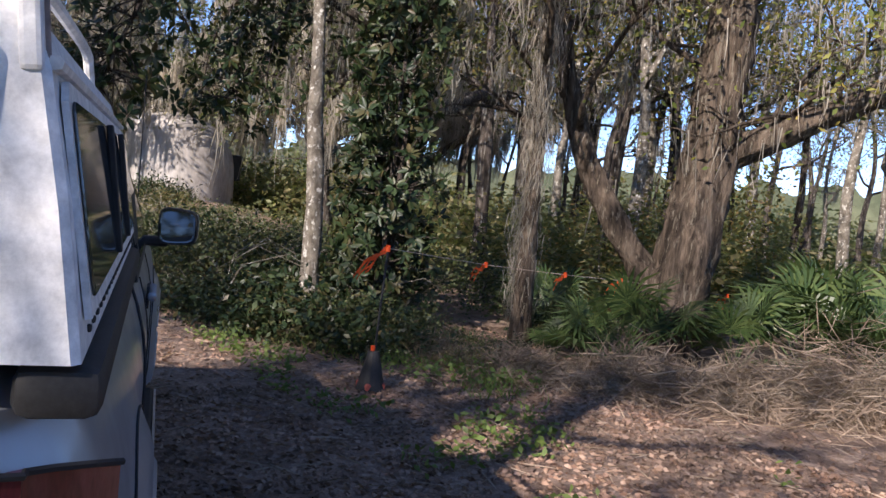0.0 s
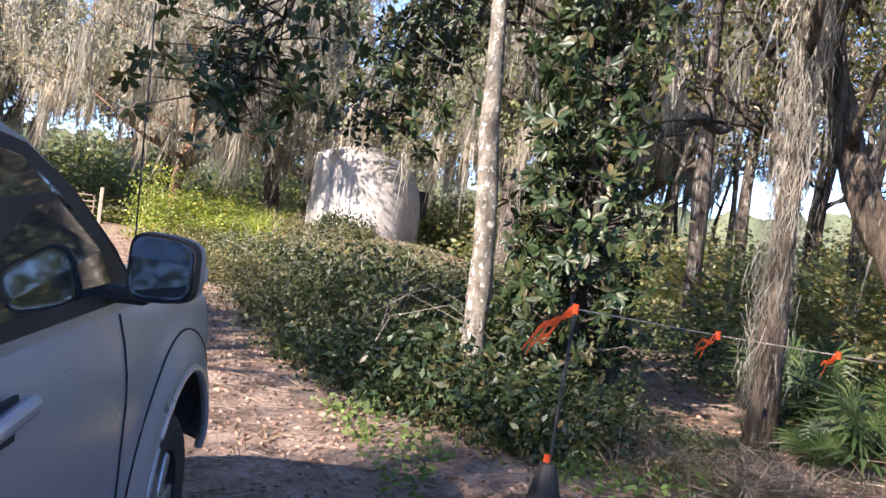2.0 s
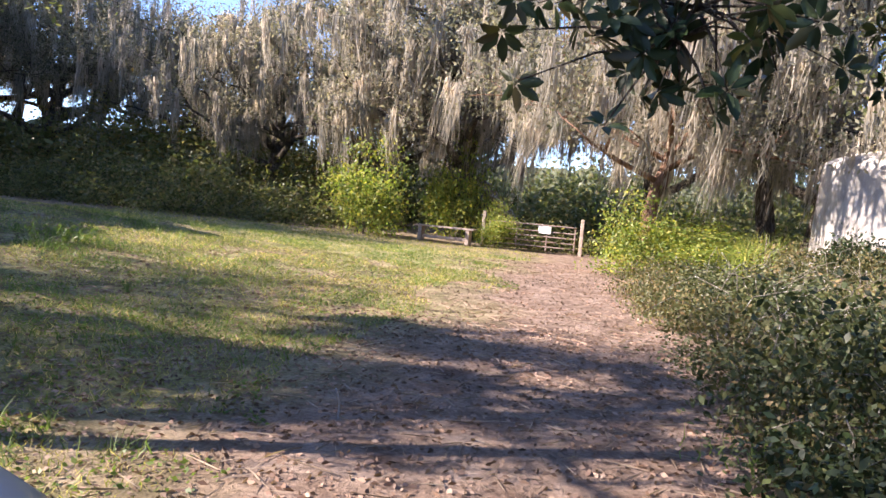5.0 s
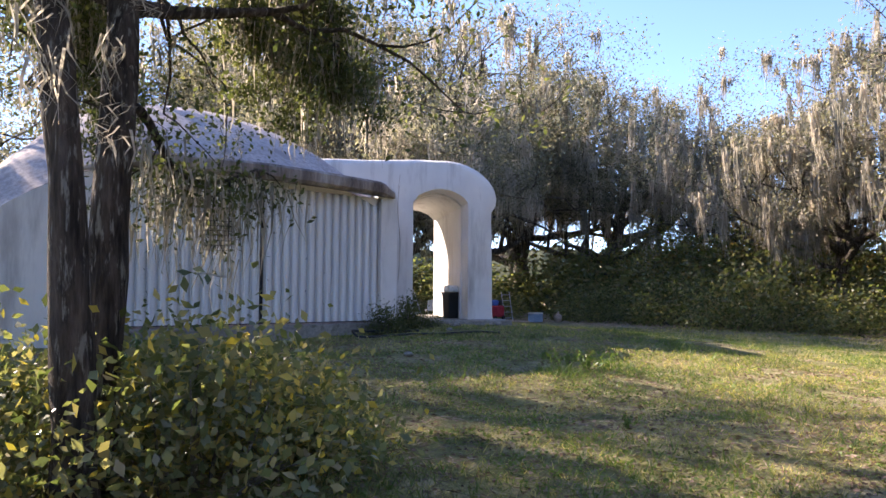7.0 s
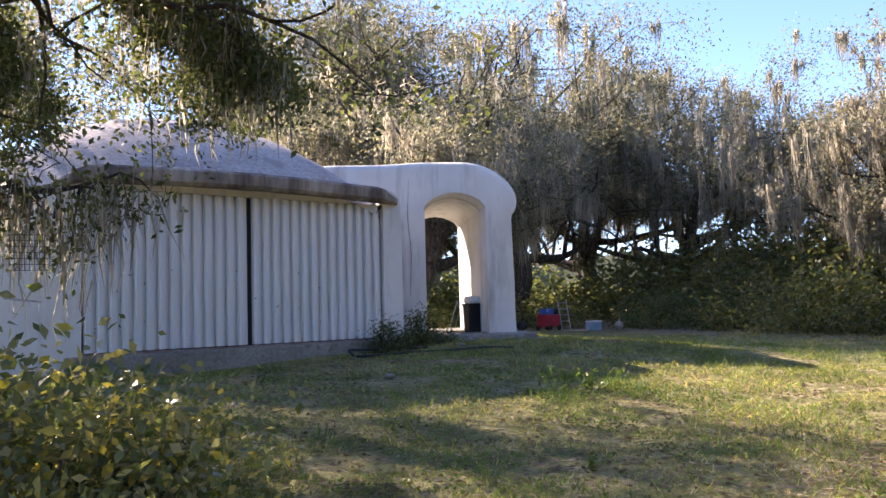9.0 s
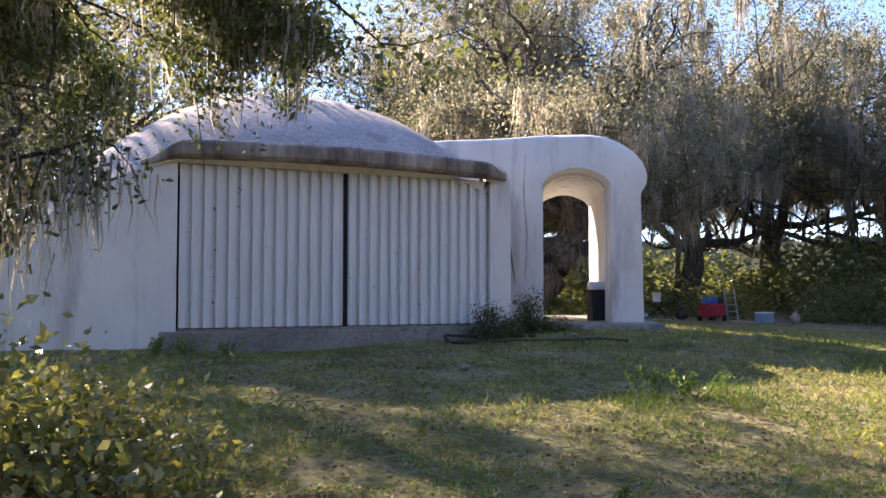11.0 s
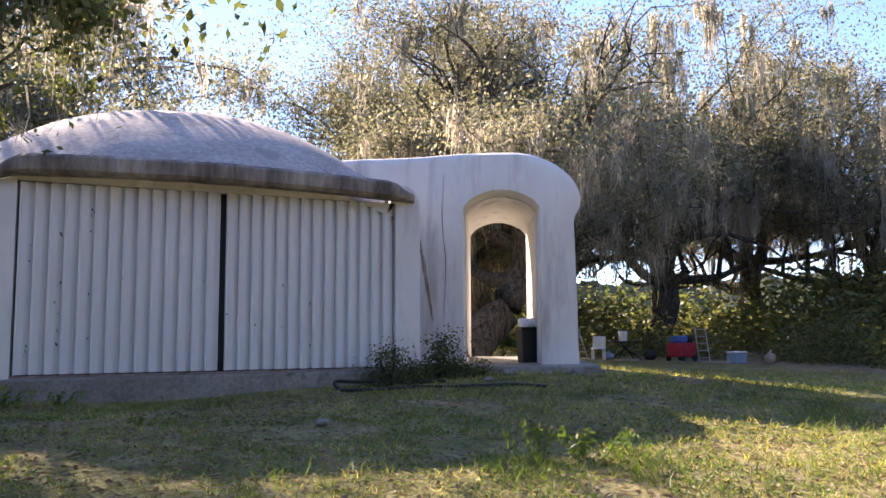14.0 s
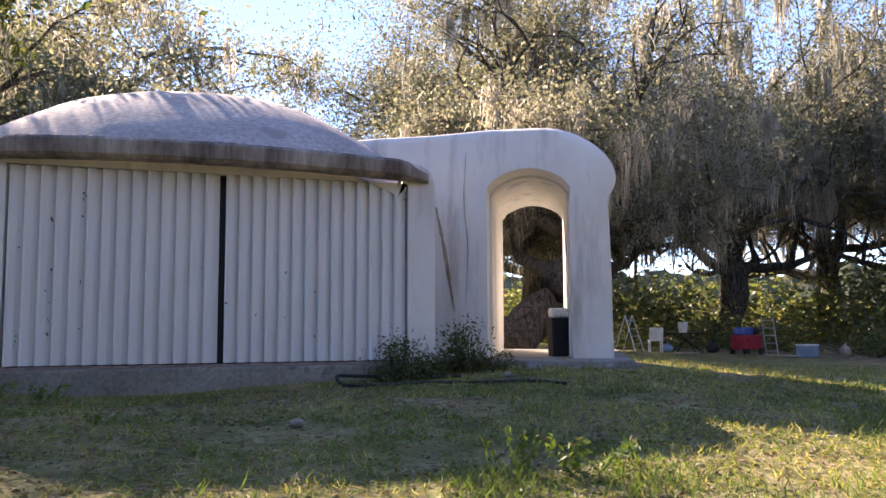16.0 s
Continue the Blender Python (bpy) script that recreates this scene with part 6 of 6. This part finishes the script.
bin_can((5.4, 1.1, -0.05))
for x, y, s in ((4.45, -0.3, 0.13), (5.0, -0.55, 0.08), (5.6, -0.4, 0.1), (6.2, -0.1, 0.09), (0.9, -3.6, 0.075), (3.9, -0.8, 0.07)):
    bm = bmesh.new()
    bmesh.ops.create_icosphere(bm, subdivisions=2, radius=s)
    for v in bm.verts:
        v.co *= 1 + 0.35 * noise.noise(v.co * 9 + Vector((x, y, 0)))
        v.co.z *= 0.6
    st = part("stone", bm, CONCRETE, None, "grey weathered stone lying on the ground", True)
    st.location = (x, y, ground_z(x, y) + s * 0.25)
    tagged(st, category="stone", group="stones")

# ---- bench and gate ----
bench = thing("bench", (22.4, -7.5, ground_z(22.4, -7.5)), "weathered pinkish plank bench by the gate", "bench", rz=-97)
for y in (-0.16, 0.0, 0.16):
    part("plank", boxed((2.5, 0.15, 0.06), (0, y, 0.62), bevel=0.008), WOOD_GREY, bench)
for x in (-1.0, 1.0):
    part("leg", boxed((0.16, 0.4, 0.6), (x, 0, 0.3), bevel=0.015), WOOD_GREY, bench)
part("stretcher", boxed((1.9, 0.06, 0.12), (0, 0.0, 0.2), bevel=0.008), WOOD_GREY, bench)
gate = thing("farm_gate", (22.9, -10.9, ground_z(22.9, -10.9)), "rusty tubular steel farm gate", "gate", rz=-92)
for z in (0.25, 0.45, 0.65, 0.85, 1.1):
    part("rail", line_tube([(-1.7, 0, z), (0, 0, z), (1.7, 0, z)], 0.025, 8), STEEL_RUST, gate)
for x in (-1.7, -0.6, 0.6, 1.7):
    part("upright", line_tube([(x, 0, 0.12), (x, 0, 0.6), (x, 0, 1.12)], 0.028, 8), STEEL_RUST, gate)
for x in (-1.95, 1.95):
    part("post", boxed((0.14, 0.14, 1.5), (x, 0, 0.7), bevel=0.02), WOOD_GREY, gate)
part("notice_board", boxed((0.5, 0.02, 0.3), (0.5, -0.05, 0.92)), SHELL_WHITE, gate, "small white notice")
log = thing("leaning_trunk", (26.0, -9.6, ground_z(26, -9.6) - 0.1), "fallen pale trunk leaning on the oak", "log")
acc = ([], [])
add_tube(acc, smooth_path([(-0.6, -0.9, 0), (-0.1, -0.1, 1.1), (0.3, 0.8, 2.1), (0.7, 1.8, 3.0)], 14), [0.34 - 0.012 * i for i in range(14)], 10, 0.3, 2.0)
sheet("log_body", acc[0], acc[1], BARK_LICHEN, log, smooth=True)

# ---- flagged string line and marker ----
marker = thing("marker_stake", gz(-7.3, -15.9, 0.0), "thin black stake with an orange flag tape and a dark sleeve", "marker")
part("stake", line_tube([(0, 0, -0.05), (0.05, -0.05, 0.6), (0.12, -0.12, 1.22)], 0.012), PLASTIC, marker)
bm = bmesh.new()
bmesh.ops.create_cone(bm, cap_ends=True, segments=14, radius1=0.13, radius2=0.05, depth=0.34, matrix=pose(-0.09, 0.06, 0.17))
part("sleeve", bm, PLASTIC, marker, "dark rubber cone")
part("sleeve_band", boxed((0.2, 0.2, 0.07), (-0.09, 0.06, 0.035), bevel=0.02), mottled("faded_red", (0.4, 0.09, 0.06), (0.5, 0.13, 0.09), 4), marker)


def tape(at, d, n, length, seed):
    rng = np.random.default_rng(seed)
    t = thing("flag_tape", at, "strips of bright orange flagging tape tied on a string", "flag tape", "flag tapes")
    d = Vector(d).normalized()
    for k in range(n):
        L = length * rng.uniform(0.6, 1.1)
        dd = (d + Vector(rng.normal(0, 0.16, 3))).normalized()
        pts = []
        for i in range(8):
            u = i / 7
            pts.append(dd * (L * u) + Vector((0, 0, -0.3 * L * u * u + 0.025 * math.sin(u * 9 + k))))
        vs, fs = [], []
        for i, p in enumerate(pts):
            w = Vector((0.05 * math.sin(i * 0.9 + k), 0.03 * math.cos(i + k), 1)).normalized() * 0.012
            vs += [tuple(p - w), tuple(p + w)]
            if i:
                fs.append((2 * i - 2, 2 * i - 1, 2 * i + 1, 2 * i))
        sheet("strip", vs, fs, RIBBON, t)
    sheet("knot", *tube_data([(0, 0, -0.03), (0, 0, 0.03)], [0.022, 0.02], 7), RIBBON, t)
    return t


tape((-7.18, -16.02, 0.38), (0.05, 0.8, -0.45), 5, 0.4, 1)
tape((-7.37, -15.84, -0.5), (-0.1, 0.12, -0.9), 6, 0.32, 2)
for i, p in enumerate(((-6.6, -17.7, 0.21), (-6.85, -18.7, 0.16), (-7.0, -19.5, 0.13), (-6.94, -20.8, 0.04), (-7.1, -21.6, -0.02))):
    tape(p, (0.0, 0.75, -0.3), 3, 0.23, 10 + i)
string = thing("guide_string", (0, 0, 0), "thin pale string tied from stake to trees", "string")
part("cord", line_tube([(-7.18, -16.02, 0.38), (-6.6, -17.7, 0.21), (-6.85, -18.7, 0.16), (-7.0, -19.5, 0.13), (-6.94, -20.8, 0.04), (-7.1, -21.6, -0.02)], 0.004, 5), WOOD_GREY, string)
stub = thing("wire_stub", (-2.95, -12.4, ground_z(-2.95, -12.4)), "short grey wire sticking out of the track", "wire")
part("wire", line_tube([(0, 0, -0.03), (0.01, 0, 0.1), (0.0, 0.03, 0.2)], 0.008), STEEL, stub)

# ---- wire basket hanging from the limb ----
basket = thing("wire_basket", (-3.9, -7.75, 1.02), "black wire grill basket hanging from a limb", "basket")
for k in range(9):
    part("wire", line_tube([(-0.12 + 0.03 * k, 0, 0), (-0.12 + 0.03 * k, 0.0, 0.12), (-0.12 + 0.03 * k, 0, 0.24)], 0.002, 4), PLASTIC, basket)
for k in range(7):
    part("wire", line_tube([(-0.12, 0, 0.04 * k), (0.0, 0, 0.04 * k), (0.12, 0, 0.04 * k)], 0.002, 4), PLASTIC, basket)
part("hanger", line_tube([(0, 0, 0.24), (0.0, 0, 0.4), (0.02, 0.05, 0.55)], 0.002, 4), PLASTIC, basket)
part("lower_tray", boxed((0.22, 0.1, 0.012), (-0.04, 0, -0.2), (0, 8, 0)), STEEL, basket)

# ---- yard clutter beyond the porch ----
RED = mottled("red_fabric", (0.34, 0.02, 0.04), (0.45, 0.04, 0.06), 4, 0.8, 0.4, 0.02)
BLUE = mottled("blue_plastic", (0.05, 0.12, 0.4), (0.08, 0.18, 0.5), 3, 0.5, 0.1, 0.004)
PALEBLUE = mottled("faded_blue_plastic", (0.22, 0.34, 0.48), (0.28, 0.4, 0.53), 3, 0.5, 0.1, 0.004)


def on(x, y):
    return (x, y, ground_z(x, y))


cart = thing("loaded_cart", on(16.5, 12.3), "red fabric wagon with a blue tub on top", "cart", rz=20)
part("wagon_body", boxed((0.95, 0.6, 0.5), (0, 0, 0.42), bevel=0.06), RED, cart)
part("tub", boxed((0.5, 0.45, 0.25), (-0.15, 0, 0.79), bevel=0.06), BLUE, cart, "blue plastic tub")
part("dark_bag", boxed((0.4, 0.4, 0.25), (0.32, 0, 0.79), bevel=0.08), PLASTIC, cart)
for x in (-0.36, 0.36):
    for y in (-0.3, 0.3):
        bm = bmesh.new()
        bmesh.ops.create_cone(bm, cap_ends=True, segments=16, radius1=0.12, radius2=0.12, depth=0.05, matrix=pose(x, y, 0.12, 90, 0, 0))
        part("wheel", bm, RUBBER, cart)
cooler = thing("cooler_box", on(18.0, 11.2), "pale blue plastic cooler", "cooler", rz=10)
part("cooler_body", boxed((0.6, 0.4, 0.36), (0, 0, 0.18), bevel=0.04), PALEBLUE, cooler)
part("cooler_lid", boxed((0.62, 0.42, 0.06), (0, 0, 0.392), bevel=0.02), SHELL_WHITE, cooler)
table = thing("folding_table", on(15.0, 13.6), "dark folding camp table with things piled on it", "table")
part("tabletop", boxed((1.2, 0.6, 0.05), (0, 0, 0.66), bevel=0.01), PLASTIC, table)
for s in (-1, 1):
    part("leg", line_tube([(s * 0.5, -0.25, 0), (s * 0.1, 0, 0.34), (s * -0.4, 0.25, 0.66)], 0.02), PLASTIC, table)
    part("leg", line_tube([(s * 0.5, 0.25, 0), (s * 0.1, 0, 0.34), (s * -0.4, -0.25, 0.66)], 0.02), PLASTIC, table)
pail = thing("white_pail", (14.9, 13.6, ground_z(15, 13.6) + 0.685), "white bucket standing on the camp table", "bucket")
bm = bmesh.new()
bmesh.ops.create_cone(bm, cap_ends=True, segments=20, radius1=0.14, radius2=0.18, depth=0.36, matrix=pose(0, 0, 0.18))
part("pail_body", bm, SHELL_WHITE, pail)
ladder = thing("step_ladder", on(12.6, 12.9), "aluminium step ladder standing open", "ladder", rz=30)
for x in (-0.25, 0.25):
    part("side_rail", line_tube([(x, -0.3, 0), (x * 0.9, -0.1, 0.6), (x * 0.8, 0.1, 1.2)], 0.02), STEEL, ladder)
    part("side_rail", line_tube([(x, 0.5, 0), (x * 0.9, 0.3, 0.6), (x * 0.8, 0.1, 1.2)], 0.018), STEEL, ladder)
for k in range(4):
    part("step", boxed((0.46, 0.09, 0.03), (0, -0.3 + 0.08 * (k + 1), 0.25 * (k + 1))), STEEL, ladder)
chair = thing("garden_chair", on(13.3, 12.6), "white plastic garden chair", "chair", rz=160)
part("seat", boxed((0.45, 0.45, 0.04), (0, 0, 0.4), bevel=0.015), SHELL_WHITE, chair)
part("backrest", boxed((0.45, 0.04, 0.42), (0, 0.21, 0.62), (-10, 0, 0), 0.015), SHELL_WHITE, chair)
for x in (-0.19, 0.19):
    for y in (-0.19, 0.19):
        part("leg", boxed((0.04, 0.04, 0.4), (x, y, 0.2)), SHELL_WHITE, chair)


def leaning_ladder(at, rz):
    """A straight ladder leaning back against the thicket."""
    t = thing("straight_ladder", at, "grey aluminium ladder leaning among the yard clutter", "ladder", rz=rz)
    for x in (-0.2, 0.2):
        part("side_rail", line_tube([(x, 0, 0), (x, 0.2, 0.65), (x, 0.4, 1.3)], 0.022), STEEL, t)
    for k in range(5):
        part("rung", line_tube([(-0.2, 0.04 + 0.08 * k, 0.13 + 0.26 * k), (0, 0.04 + 0.08 * k, 0.13 + 0.26 * k), (0.2, 0.04 + 0.08 * k, 0.13 + 0.26 * k)], 0.014), STEEL, t)


def plank(at, size, rz, label):
    t = thing("loose_board", at, label, "board", "loose boards", rz=rz)
    part("board_body", boxed(size, (0, 0, size[2] / 2 + 0.01), (0, 2, 0), 0.006), WOOD_GREY, t)


def bag(at, size, material, label, seed):
    """A slumped sack with a gathered neck."""
    t = thing("sack", at, label, "bag", "sacks")
    bm = bmesh.new()
    bmesh.ops.create_icosphere(bm, subdivisions=3, radius=1.0)
    for v in bm.verts:
        k = 1 + 0.16 * noise.noise(v.co * 2.2 + Vector((seed, 0, 0)))
        v.co = Vector((v.co.x * size[0] * k, v.co.y * size[1] * k, max(-0.92, v.co.z * k) * size[2] * 0.5 + size[2] * 0.46))
    part("sack_body", bm, material, t, smooth=True)
    part("sack_neck", line_tube([(0, 0, size[2] * 0.9), (0.02, 0, size[2] * 1.02), (0.06, 0.02, size[2] * 1.12)], 0.045, 8), material, t)


leaning_ladder(on(17.7, 12.6), -15)
bag(on(19.6, 11.4), (0.2, 0.18, 0.42), WOOD_GREY, "dull brown sack slumped at the edge of the thicket", 1.0)
bag(on(15.9, 13.4), (0.24, 0.24, 0.4), PLASTIC, "black rubbish sack beside the camp table", 4.0)
bag(on(14.1, 13.3), (0.2, 0.18, 0.28), PALEBLUE, "small faded blue bag lying on the ground", 7.0)
plank(on(14.3, 12.4), (1.3, 0.14, 0.04), 25, "weathered board lying on the ground")
plank(on(17.1, 11.3), (1.0, 0.12, 0.04), -18, "weathered board beside the cooler")
plank(on(16.0, 11.6), (0.8, 0.1, 0.035), 60, "short weathered board by the wagon")
